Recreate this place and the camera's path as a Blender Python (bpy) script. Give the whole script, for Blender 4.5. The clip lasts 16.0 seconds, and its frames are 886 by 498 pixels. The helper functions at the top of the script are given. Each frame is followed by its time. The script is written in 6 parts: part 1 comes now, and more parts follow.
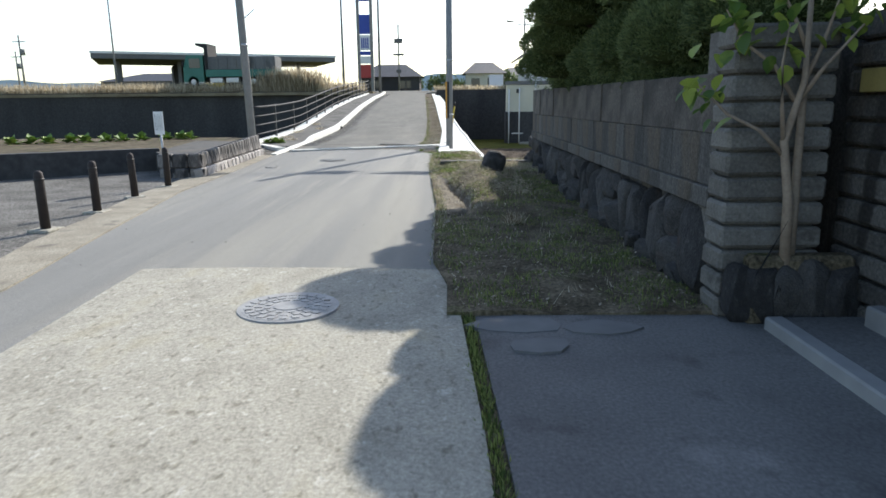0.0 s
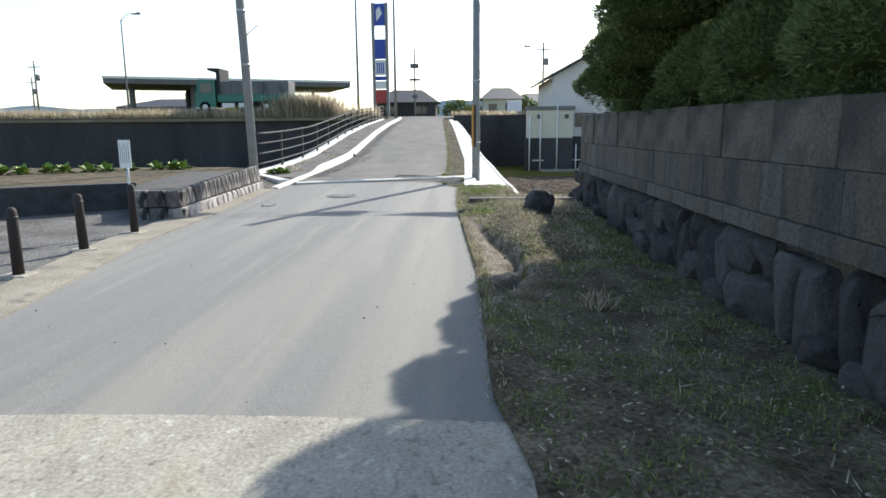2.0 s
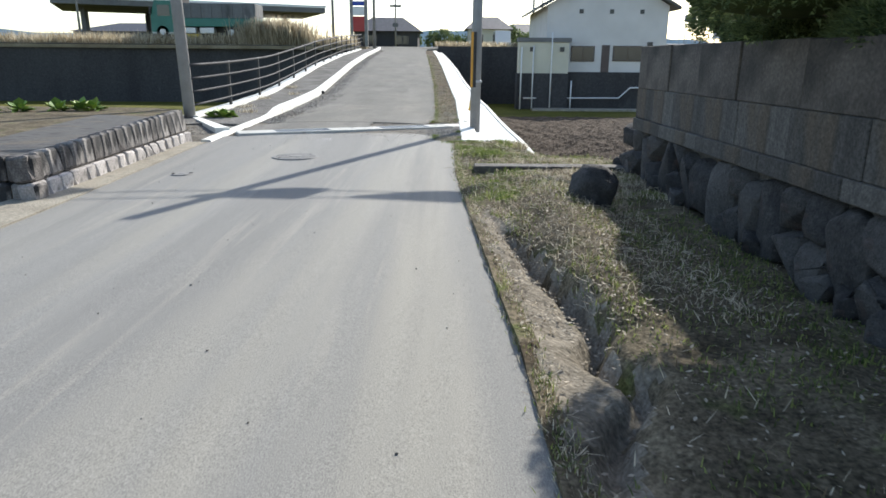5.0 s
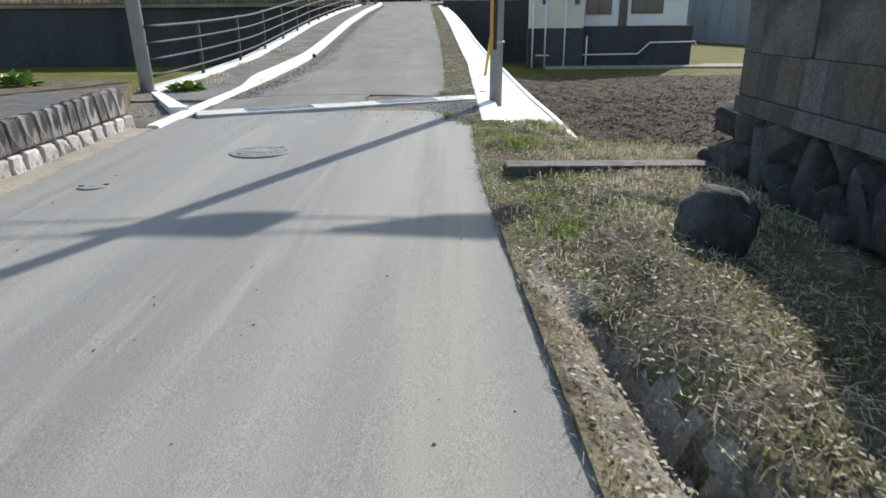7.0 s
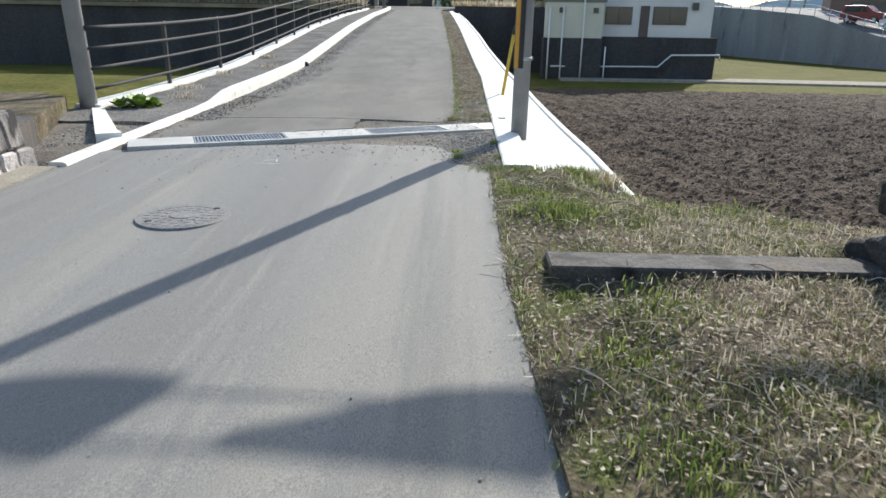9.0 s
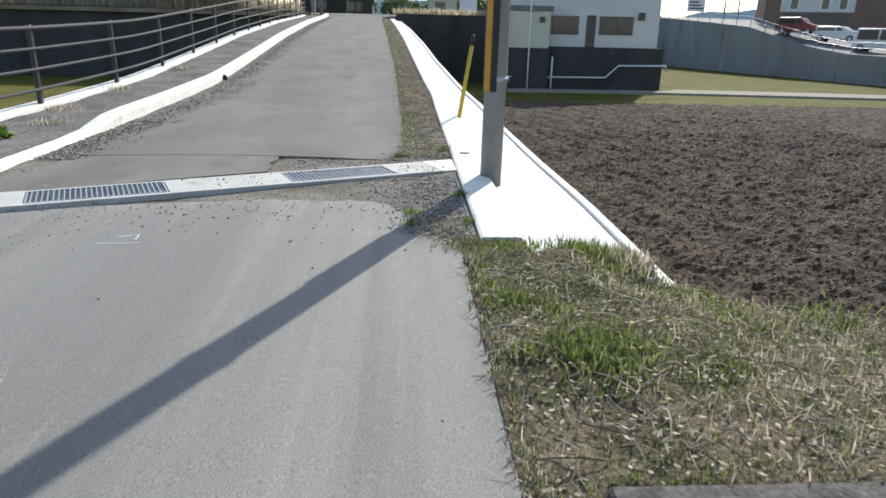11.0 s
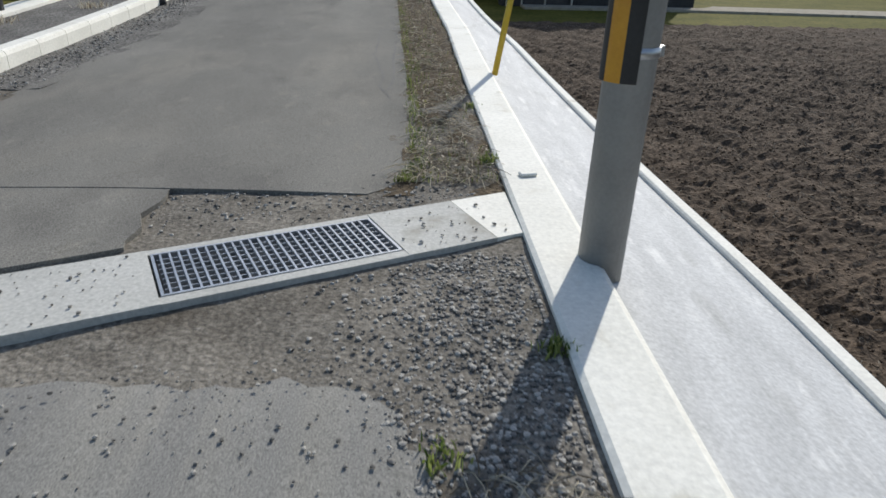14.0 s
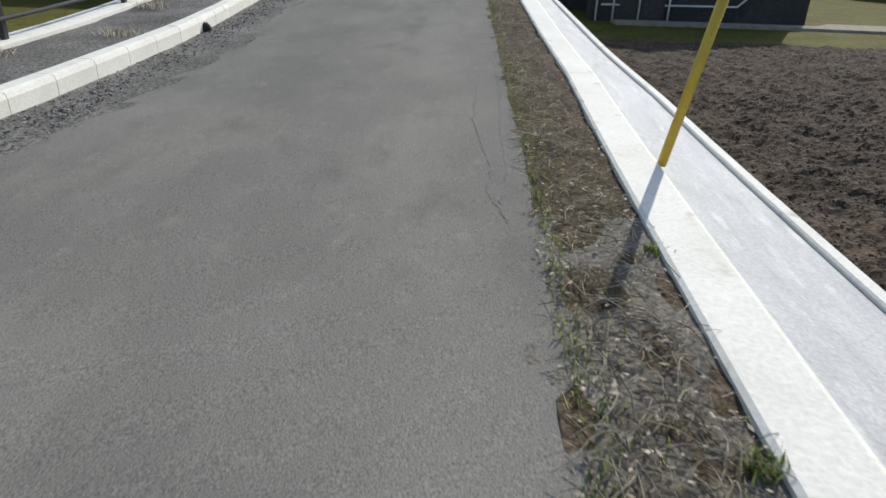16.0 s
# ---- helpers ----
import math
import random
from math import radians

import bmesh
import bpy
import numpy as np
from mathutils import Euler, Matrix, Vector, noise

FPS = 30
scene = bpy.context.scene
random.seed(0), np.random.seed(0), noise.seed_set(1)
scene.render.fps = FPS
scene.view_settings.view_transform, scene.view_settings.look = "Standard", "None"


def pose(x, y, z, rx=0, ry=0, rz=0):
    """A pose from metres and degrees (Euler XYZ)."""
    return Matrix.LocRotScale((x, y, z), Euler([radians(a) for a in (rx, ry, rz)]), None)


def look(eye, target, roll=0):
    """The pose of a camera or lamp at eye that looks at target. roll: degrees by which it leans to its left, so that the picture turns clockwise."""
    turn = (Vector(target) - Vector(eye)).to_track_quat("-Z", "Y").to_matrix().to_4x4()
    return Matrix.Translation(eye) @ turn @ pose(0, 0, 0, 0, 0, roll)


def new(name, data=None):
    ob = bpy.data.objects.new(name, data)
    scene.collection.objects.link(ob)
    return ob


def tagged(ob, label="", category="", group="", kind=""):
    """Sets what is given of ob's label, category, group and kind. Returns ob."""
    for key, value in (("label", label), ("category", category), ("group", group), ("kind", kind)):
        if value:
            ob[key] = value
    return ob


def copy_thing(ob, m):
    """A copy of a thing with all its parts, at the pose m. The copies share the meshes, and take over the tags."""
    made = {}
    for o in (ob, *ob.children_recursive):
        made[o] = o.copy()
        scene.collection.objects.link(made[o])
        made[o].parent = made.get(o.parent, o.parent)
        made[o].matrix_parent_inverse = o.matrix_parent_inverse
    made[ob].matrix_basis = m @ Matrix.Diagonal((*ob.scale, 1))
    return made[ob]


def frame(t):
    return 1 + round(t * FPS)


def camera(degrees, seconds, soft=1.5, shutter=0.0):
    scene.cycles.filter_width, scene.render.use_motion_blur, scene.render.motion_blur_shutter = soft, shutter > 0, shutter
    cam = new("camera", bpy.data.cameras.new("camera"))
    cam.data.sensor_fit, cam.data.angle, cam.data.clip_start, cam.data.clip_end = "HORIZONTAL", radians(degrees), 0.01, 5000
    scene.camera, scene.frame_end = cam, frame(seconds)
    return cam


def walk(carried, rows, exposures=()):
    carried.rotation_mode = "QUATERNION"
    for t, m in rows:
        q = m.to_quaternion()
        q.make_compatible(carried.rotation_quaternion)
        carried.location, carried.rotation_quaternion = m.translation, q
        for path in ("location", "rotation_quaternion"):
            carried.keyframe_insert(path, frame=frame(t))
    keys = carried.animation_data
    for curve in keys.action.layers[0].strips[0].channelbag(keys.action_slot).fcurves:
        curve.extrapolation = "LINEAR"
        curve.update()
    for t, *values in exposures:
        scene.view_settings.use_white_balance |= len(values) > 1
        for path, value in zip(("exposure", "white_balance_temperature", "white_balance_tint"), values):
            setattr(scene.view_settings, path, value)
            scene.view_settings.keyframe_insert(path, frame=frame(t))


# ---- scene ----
cam = camera(67.7, 16.0, 1.6, 0.2)
METRES, EYE, TILT, LEAN, TURN = 19.5, 1.41, 0.0, 0.0, 0.8
ROWS = [
    (0.0, 0.0, 0.0, 0.0, -0.13, -12.31, 0.57),
    (0.5, -0.0012, 0.0317, 0.0002, -0.29, -10.42, 0.26),
    (1.0, -0.0093, 0.0638, 0.001, -0.19, -11.21, -0.36),
    (1.5, -0.0085, 0.095, 0.002, -0.04, -9.48, 0.03),
    (2.0, -0.0147, 0.1265, 0.0014, 1.08, -10.16, 0.48),
    (2.5, -0.0142, 0.1594, 0.0016, 2.84, -12.54, 0.82),
    (3.0, -0.0211, 0.1904, 0.0018, 3.26, -14.95, -0.36),
    (3.5, -0.0204, 0.2209, 0.0028, 2.01, -14.66, -0.77),
    (3.7, -0.0205, 0.2333, 0.0031, 0.71, -14.92, -0.8),
    (5.8, -0.0306, 0.3693, 0.004, -1.47, -17.02, -0.35),
    (6.0, -0.0306, 0.3823, 0.0041, -1.89, -17.74, -0.34),
    (6.5, -0.0273, 0.4146, 0.0044, -1.0, -18.38, 0.24),
    (7.0, -0.0326, 0.4469, 0.0043, -0.18, -19.26, 0.45),
    (7.5, -0.0314, 0.4784, 0.0047, 4.12, -18.24, 1.34),
    (8.0, -0.0351, 0.5084, 0.005, 1.82, -18.6, -0.57),
    (8.5, -0.0325, 0.5395, 0.0056, 0.55, -18.67, -0.95),
    (8.7, -0.0324, 0.552, 0.0056, 1.05, -18.83, -0.84),
    (10.8, -0.0357, 0.6743, 0.0052, -4.66, -18.19, -1.14),
    (11.0, -0.0356, 0.6846, 0.0052, -4.16, -18.06, -1.3),
    (11.5, -0.0319, 0.7115, 0.0058, -6.87, -17.63, -1.91),
    (12.0, -0.038, 0.7452, 0.0037, -7.41, -19.19, -1.39),
    (12.5, -0.0367, 0.776, 0.0039, 2.1, -21.47, 1.77),
    (13.0, -0.0382, 0.8061, 0.0035, 7.04, -23.08, 2.32),
    (13.5, -0.0308, 0.8353, 0.0043, -1.64, -23.79, -0.38),
    (14.0, -0.0347, 0.8644, 0.0047, -3.89, -25.12, -1.47),
    (14.5, -0.0358, 0.8947, 0.0052, -1.71, -24.76, -1.28),
    (15.0, -0.0422, 0.926, 0.0053, 0.31, -25.39, -1.81),
    (15.5, -0.0436, 0.9563, 0.007, 1.49, -24.74, -1.78),
    (16.0, -0.0486, 0.9914, 0.0063, 2.26, -24.66, -1.6),
]
EXPOSE = [(0.0, 0.68), (1.5, 0.75), (3.5, 0.82), (6.0, 0.72), (8.5, 0.65), (11.0, 0.56), (13.0, 0.2), (14.5, -0.03), (16.0, 0.04)]
walk(cam, [(t, pose(0, 0, EYE, TILT, LEAN, TURN) @ pose(METRES * x, METRES * y, METRES * z, 90 + pitch, roll, yaw)) for t, x, y, z, yaw, pitch, roll in ROWS], EXPOSE)

# ---- light ----
SUN_AZ, SUN_EL = 26.0, 33.0  # degrees clockwise from +y, degrees above the horizon
world = bpy.data.worlds.new("world")
scene.world = world
world.use_nodes = True
wn = world.node_tree.nodes
sky = wn.new("ShaderNodeTexSky")
sky.sky_type, sky.sun_disc = "NISHITA", False
sky.sun_elevation, sky.sun_rotation = radians(SUN_EL), radians(SUN_AZ)
sky.air_density, sky.dust_density = 1.0, 1.0
wn["Background"].inputs["Strength"].default_value = 0.15
world.node_tree.links.new(sky.outputs[0], wn["Background"].inputs["Color"])
sun = new("sun", bpy.data.lights.new("sun", "SUN"))
sun.data.energy, sun.data.angle, sun.data.color = 4.0, radians(0.53), (1.0, 0.965, 0.9)
sd = Vector((math.sin(radians(SUN_AZ)) * math.cos(radians(SUN_EL)), math.cos(radians(SUN_AZ)) * math.cos(radians(SUN_EL)), math.sin(radians(SUN_EL))))
sun.matrix_world = look(sd * 60, (0, 0, 0))


# ---- materials ----
def material(name, a, b, rough=0.85, scale=3.0, fine=60.0, bump=0.3, metal=0.0, island=0.0, each=0.0, spots=None, dist=0.01, streak=None, speck=0.0, glow=0.0):
    """Two-scale mottled surface from colour a to b; island and each vary the pieces; spots: (colour, scale, threshold)."""
    m = bpy.data.materials.new(name)
    m.use_nodes = True
    n, k = m.node_tree.nodes, m.node_tree.links
    p = n["Principled BSDF"]
    p.inputs["Roughness"].default_value, p.inputs["Metallic"].default_value = rough, metal
    if rough > 0.93:  # loose earth and turf have no sheen
        p.inputs["Specular IOR Level"].default_value = 0.08
    tc = n.new("ShaderNodeTexCoord")
    coord = tc.outputs["Object"]
    if streak:
        mp = n.new("ShaderNodeMapping")
        mp.inputs["Scale"].default_value = streak
        k.new(coord, mp.inputs["Vector"])
        coord_big = mp.outputs["Vector"]
    else:
        coord_big = coord
    big, small = n.new("ShaderNodeTexNoise"), n.new("ShaderNodeTexNoise")
    for t, s, d, c in ((big, scale, 5.0, coord_big), (small, fine, 3.0, coord)):
        t.inputs["Scale"].default_value, t.inputs["Detail"].default_value = s, d
        k.new(c, t.inputs["Vector"])
    add = n.new("ShaderNodeMath")
    add.operation = "MULTIPLY_ADD"
    add.inputs[1].default_value = 0.45
    k.new(small.outputs["Fac"], add.inputs[0])
    sub = n.new("ShaderNodeMath")
    sub.operation = "MULTIPLY_ADD"
    sub.inputs[1].default_value, sub.inputs[2].default_value = 0.75, -0.1
    k.new(big.outputs["Fac"], sub.inputs[0])
    k.new(sub.outputs[0], add.inputs[2])
    fac = add.outputs[0]
    for amount, src in ((island, "g"), (each, "o")):
        if amount:
            node = n.new("ShaderNodeNewGeometry") if src == "g" else n.new("ShaderNodeObjectInfo")
            out = node.outputs["Random Per Island"] if src == "g" else node.outputs["Random"]
            mad = n.new("ShaderNodeMath")
            mad.operation = "MULTIPLY_ADD"
            mad.inputs[1].default_value, mad.inputs[2].default_value = amount, -amount / 2
            k.new(out, mad.inputs[0])
            plus = n.new("ShaderNodeMath")
            k.new(mad.outputs[0], plus.inputs[0])
            k.new(fac, plus.inputs[1])
            fac = plus.outputs[0]
    ramp = n.new("ShaderNodeValToRGB")
    ramp.color_ramp.elements[0].position, ramp.color_ramp.elements[1].position = 0.28, 0.72
    ramp.color_ramp.elements[0].color, ramp.color_ramp.elements[1].color = (*a, 1), (*b, 1)
    k.new(fac, ramp.inputs["Fac"])
    colour = ramp.outputs["Color"]
    for c, s, th, *soft in spots or ():
        sp = n.new("ShaderNodeTexNoise")
        sp.inputs["Scale"].default_value, sp.inputs["Detail"].default_value = s, 4.0
        k.new(coord_big, sp.inputs["Vector"])
        st = n.new("ShaderNodeMapRange")
        st.inputs["From Min"].default_value, st.inputs["From Max"].default_value = th, th + (soft[0] if soft else 0.12)
        k.new(sp.outputs["Fac"], st.inputs["Value"])
        mix = n.new("ShaderNodeMix")
        mix.data_type = "RGBA"
        k.new(st.outputs["Result"], mix.inputs["Factor"])
        k.new(colour, mix.inputs["A"])
        mix.inputs["B"].default_value = (*c, 1)
        colour = mix.outputs["Result"]
    if speck:
        vo = n.new("ShaderNodeTexNoise")
        vo.inputs["Scale"].default_value, vo.inputs["Detail"].default_value, vo.inputs["Roughness"].default_value = fine * 0.8, 2.0, 0.7
        k.new(coord, vo.inputs["Vector"])
        mr = n.new("ShaderNodeMapRange")
        mr.inputs["From Min"].default_value, mr.inputs["From Max"].default_value = 0.3, 0.7
        mr.inputs["To Min"].default_value, mr.inputs["To Max"].default_value = 1 - speck, 1 + speck
        k.new(vo.outputs["Fac"], mr.inputs["Value"])
        mul = n.new("ShaderNodeVectorMath")
        mul.operation = "SCALE"
        k.new(colour, mul.inputs[0])
        k.new(mr.outputs["Result"], mul.inputs["Scale"])
        colour = mul.outputs["Vector"]
    k.new(colour, p.inputs["Base Color"])
    if glow:
        tr, ms = n.new("ShaderNodeBsdfTranslucent"), n.new("ShaderNodeMixShader")
        ms.inputs["Fac"].default_value = glow
        k.new(colour, tr.inputs["Color"])
        k.new(p.outputs[0], ms.inputs[1])
        k.new(tr.outputs[0], ms.inputs[2])
        k.new(ms.outputs[0], n["Material Output"].inputs["Surface"])
    if bump:
        bp = n.new("ShaderNodeBump")
        bp.inputs["Strength"].default_value, bp.inputs["Distance"].default_value = bump, dist
        k.new(add.outputs[0], bp.inputs["Height"])
        k.new(bp.outputs["Normal"], p.inputs["Normal"])
    return m


ASPHALT = material("asphalt", (0.163, 0.159, 0.146), (0.242, 0.237, 0.216), 0.9, 0.8, 210, 0.45, spots=[((0.32, 0.296, 0.234), 0.75, 0.5, 0.35), ((0.168, 0.164, 0.152), 1.7, 0.54, 0.25), ((0.275, 0.26, 0.222), 5.5, 0.58, 0.25)], dist=0.004, streak=(1.5, 0.07, 1), speck=0.44)
ASPHALT_UP = material("ramp_asphalt", (0.152, 0.146, 0.129), (0.232, 0.222, 0.195), 0.96, 1.3, 190, 0.6, spots=[((0.25, 0.234, 0.198), 1.1, 0.52, 0.25), ((0.158, 0.151, 0.135), 2.2, 0.52, 0.2), ((0.24, 0.225, 0.19), 7, 0.6, 0.2)], dist=0.005, streak=(1, 0.5, 1), speck=0.5)
COPING = material("coping_block", (0.048, 0.04, 0.033), (0.125, 0.108, 0.09), 0.9, 2.4, 45, 0.7, each=0.2, spots=[((0.03, 0.027, 0.023), 2.0, 0.5, 0.2), ((0.1, 0.072, 0.05), 1.2, 0.54, 0.2)], dist=0.012, speck=0.3)
OLD_CONCRETE = material("old_concrete", (0.27, 0.25, 0.2), (0.42, 0.395, 0.325), 0.92, 2.2, 60, 0.9, spots=[((0.21, 0.195, 0.15), 16, 0.58), ((0.48, 0.455, 0.39), 13, 0.62), ((0.3, 0.27, 0.19), 2.2, 0.56, 0.2)], dist=0.008, streak=(1.3, 0.8, 1), speck=0.26)
PAD = material("pad_concrete", (0.095, 0.093, 0.09), (0.165, 0.162, 0.155), 0.88, 1.4, 60, 0.4, spots=[((0.22, 0.214, 0.204), 1.3, 0.62), ((0.07, 0.068, 0.064), 2.1, 0.6)], speck=0.25)
NEW_CONCRETE = material("new_concrete", (0.68, 0.66, 0.58), (0.82, 0.8, 0.72), 0.8, 2.5, 50, 0.3, spots=[((0.52, 0.48, 0.38), 3.0, 0.62)], speck=0.08)
COVER = material("cover_concrete", (0.38, 0.375, 0.34), (0.52, 0.515, 0.475), 0.85, 2.0, 60, 0.3, spots=[((0.3, 0.285, 0.24), 3.2, 0.6), ((0.58, 0.57, 0.53), 1.7, 0.6)], speck=0.14)
APRON = material("apron_concrete", (0.4, 0.405, 0.4), (0.58, 0.585, 0.575), 0.8, 1.6, 60, 0.3, spots=[((0.36, 0.36, 0.345), 1.5, 0.58, 0.2), ((0.64, 0.64, 0.62), 2.6, 0.58, 0.15)], streak=(4, 1.1, 1), speck=0.14)
SAND = material("sand", (0.24, 0.215, 0.17), (0.37, 0.34, 0.275), 0.95, 2.5, 60, 0.8, spots=[((0.18, 0.165, 0.14), 3, 0.6)], dist=0.01, speck=0.3)
GRAVEL = material("gravel", (0.09, 0.086, 0.078), (0.23, 0.22, 0.2), 0.95, 1.6, 38, 1.0, spots=[((0.3, 0.29, 0.265), 30, 0.64)], dist=0.03, speck=0.55)
DIRT_GRAVEL = material("dirty_gravel", (0.115, 0.103, 0.085), (0.24, 0.22, 0.185), 0.95, 2.5, 55, 1.0, spots=[((0.31, 0.292, 0.252), 26, 0.66), ((0.105, 0.092, 0.074), 1.8, 0.57)], dist=0.015, speck=0.45)
GRIT = material("grit", (0.1, 0.094, 0.084), (0.38, 0.36, 0.32), 0.9, 6, 40, 0.4, island=0.9)
DIRT = material("dirt", (0.13, 0.112, 0.085), (0.28, 0.25, 0.2), 0.95, 3.5, 40, 1.0, spots=[((0.1, 0.085, 0.065), 5, 0.58)], dist=0.03, speck=0.35)
TURF = material("turf", (0.046, 0.039, 0.025), (0.195, 0.16, 0.108), 0.95, 3.0, 40, 1.0, spots=[((0.085, 0.1, 0.03), 2.2, 0.58), ((0.07, 0.054, 0.035), 3.4, 0.58)], dist=0.02, speck=0.55)
SOIL = material("soil", (0.036, 0.027, 0.0195), (0.122, 0.092, 0.067), 0.95, 1.6, 22, 1.0, spots=[((0.175, 0.142, 0.106), 9, 0.61), ((0.22, 0.18, 0.135), 28, 0.66)], dist=0.05, speck=0.6)
MUD_TURF = material("brown_turf", (0.045, 0.034, 0.022), (0.15, 0.117, 0.078), 0.95, 3.5, 45, 1.0, spots=[((0.075, 0.085, 0.028), 2.6, 0.64)], dist=0.025, speck=0.6)
LITTER = material("leaf_litter", (0.09, 0.065, 0.042), (0.4, 0.345, 0.26), 0.85, 3, 30, 0, island=1.0)
DARK_GRANITE = material("stained_shaded_granite", (0.08, 0.07, 0.064), (0.3, 0.275, 0.25), 0.88, 5, 50, 0.9, each=0.4, spots=[((0.03, 0.028, 0.027), 7, 0.5)], dist=0.02, streak=(1, 1, 0.35), speck=0.25)
LAWN = material("lawn", (0.06, 0.064, 0.009), (0.13, 0.118, 0.026), 0.95, 0.5, 7, 0.6, speck=0.4)
DRYGRASS = material("dry_grass", (0.32, 0.26, 0.17), (0.66, 0.58, 0.43), 0.95, 0.4, 20, 0, island=0.7, glow=0.5)
BLADE = material("grass_blade", (0.075, 0.115, 0.026), (0.27, 0.31, 0.095), 0.7, 2.0, 30, 0, island=0.7, glow=0.45)
STRAW = material("straw", (0.2, 0.155, 0.1), (0.74, 0.66, 0.5), 0.8, 2.5, 30, 0, island=1.0, glow=0.35)
GRANITE = material("granite", (0.28, 0.255, 0.235), (0.5, 0.46, 0.43), 0.85, 4, 50, 0.9, each=0.45, spots=[((0.12, 0.11, 0.1), 5, 0.6)], dist=0.02, speck=0.25)
FIELDSTONE = material("field_stone", (0.022, 0.021, 0.021), (0.076, 0.072, 0.068), 0.88, 5, 34, 1.0, each=0.5, spots=[((0.07, 0.047, 0.04), 2.0, 0.6), ((0.1, 0.096, 0.09), 6, 0.66)], dist=0.03, speck=0.35)
BLOCK = material("wall_block", (0.044, 0.041, 0.037), (0.125, 0.117, 0.105), 0.9, 3, 50, 0.9, each=0.35, spots=[((0.028, 0.025, 0.022), 3.0, 0.54), ((0.09, 0.072, 0.052), 1.4, 0.54)], dist=0.014, streak=(1, 1.6, 0.35), speck=0.42)
PILLAR = material("pillar_block", (0.1, 0.093, 0.082), (0.185, 0.175, 0.155), 0.85, 4, 60, 0.6, each=0.25, spots=[((0.075, 0.07, 0.06), 5, 0.6)], speck=0.25)
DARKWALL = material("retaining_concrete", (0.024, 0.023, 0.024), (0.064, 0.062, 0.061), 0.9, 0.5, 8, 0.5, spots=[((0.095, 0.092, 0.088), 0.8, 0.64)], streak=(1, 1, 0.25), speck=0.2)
GREYWALL = material("weathered_concrete", (0.1, 0.1, 0.1), (0.19, 0.19, 0.185), 0.9, 0.35, 5, 0.4, spots=[((0.06, 0.06, 0.06), 0.7, 0.62)], streak=(1, 1, 0.3))
SIDE_CONCRETE = material("streaked_concrete", (0.19, 0.19, 0.19), (0.31, 0.31, 0.3), 0.9, 0.35, 5, 0.4, spots=[((0.12, 0.12, 0.12), 0.9, 0.6), ((0.36, 0.35, 0.33), 0.5, 0.6)], streak=(1, 1, 0.3))
STEEL_PAINT = material("pole_paint", (0.2, 0.2, 0.195), (0.28, 0.28, 0.27), 0.55, 5, 60, 0.15, spots=[((0.16, 0.13, 0.1), 7, 0.7)])
POLE_CONC = material("pole_concrete", (0.2, 0.195, 0.185), (0.3, 0.29, 0.275), 0.85, 3, 60, 0.3)
GALV = material("galvanised", (0.38, 0.39, 0.4), (0.55, 0.56, 0.57), 0.4, 12, 60, 0.15, metal=0.7)
BLACK_METAL = material("dark_railing", (0.015, 0.014, 0.014), (0.035, 0.033, 0.032), 0.4, 8, 60, 0.1)
RAIL_PIPE = material("railing_pipe", (0.014, 0.014, 0.016), (0.03, 0.03, 0.034), 0.8, 8, 60, 0.05)
BROWN = material("bollard_brown", (0.016, 0.012, 0.011), (0.034, 0.025, 0.022), 0.75, 9, 60, 0.3)
IRON = material("cast_iron", (0.24, 0.235, 0.225), (0.38, 0.375, 0.36), 0.6, 8, 80, 0.3, metal=0.2)
WORN_IRON = material("worn_iron", (0.16, 0.156, 0.146), (0.235, 0.23, 0.214), 0.85, 8, 80, 0.3, speck=0.3)
WHITE = material("white_paint", (0.7, 0.7, 0.68), (0.8, 0.8, 0.78), 0.6, 3, 40, 0.05)
STUCCO = material("stucco", (0.55, 0.53, 0.5), (0.66, 0.64, 0.61), 0.9, 0.7, 30, 0.2)
CREAM = material("cream_wall", (0.5, 0.48, 0.38), (0.6, 0.57, 0.46), 0.9, 0.9, 30, 0.2)
DARK = material("dark_opening", (0.02, 0.02, 0.022), (0.05, 0.05, 0.055), 0.25, 2, 20, 0)
RUST = material("brown_door", (0.07, 0.05, 0.042), (0.11, 0.08, 0.07), 0.6, 2, 30, 0.1)
ROOF = material("roof_tile", (0.05, 0.05, 0.055), (0.1, 0.1, 0.105), 0.6, 3, 40, 0.4)
YELLOW = material("yellow_paint", (0.5, 0.33, 0.02), (0.62, 0.43, 0.04), 0.5, 9, 70, 0.1, spots=[((0.3, 0.2, 0.05), 14, 0.66)])
OCHRE = material("dull_ochre", (0.2, 0.16, 0.05), (0.29, 0.235, 0.08), 0.7, 9, 70, 0.1)
ORANGE = material("orange_sheet", (0.5, 0.22, 0.015), (0.62, 0.3, 0.025), 0.4, 6, 60, 0.05)
BLACK = material("black_rubber", (0.012, 0.011, 0.01), (0.03, 0.027, 0.025), 0.6, 6, 60, 0.15)
PINE = material("pine_needles", (0.056, 0.088, 0.034), (0.21, 0.26, 0.1), 0.75, 1.2, 20, 0, island=0.45, glow=0.35)
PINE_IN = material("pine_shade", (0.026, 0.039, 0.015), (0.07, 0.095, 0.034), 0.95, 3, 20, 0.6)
BARK = material("bark", (0.07, 0.055, 0.042), (0.17, 0.14, 0.11), 0.9, 6, 40, 0.8)
PALE_BARK = material("pale_bark", (0.2, 0.15, 0.11), (0.34, 0.27, 0.2), 0.85, 8, 50, 0.5)
LEAF = material("leaf", (0.1, 0.18, 0.03), (0.26, 0.36, 0.06), 0.6, 4, 20, 0, island=0.6)
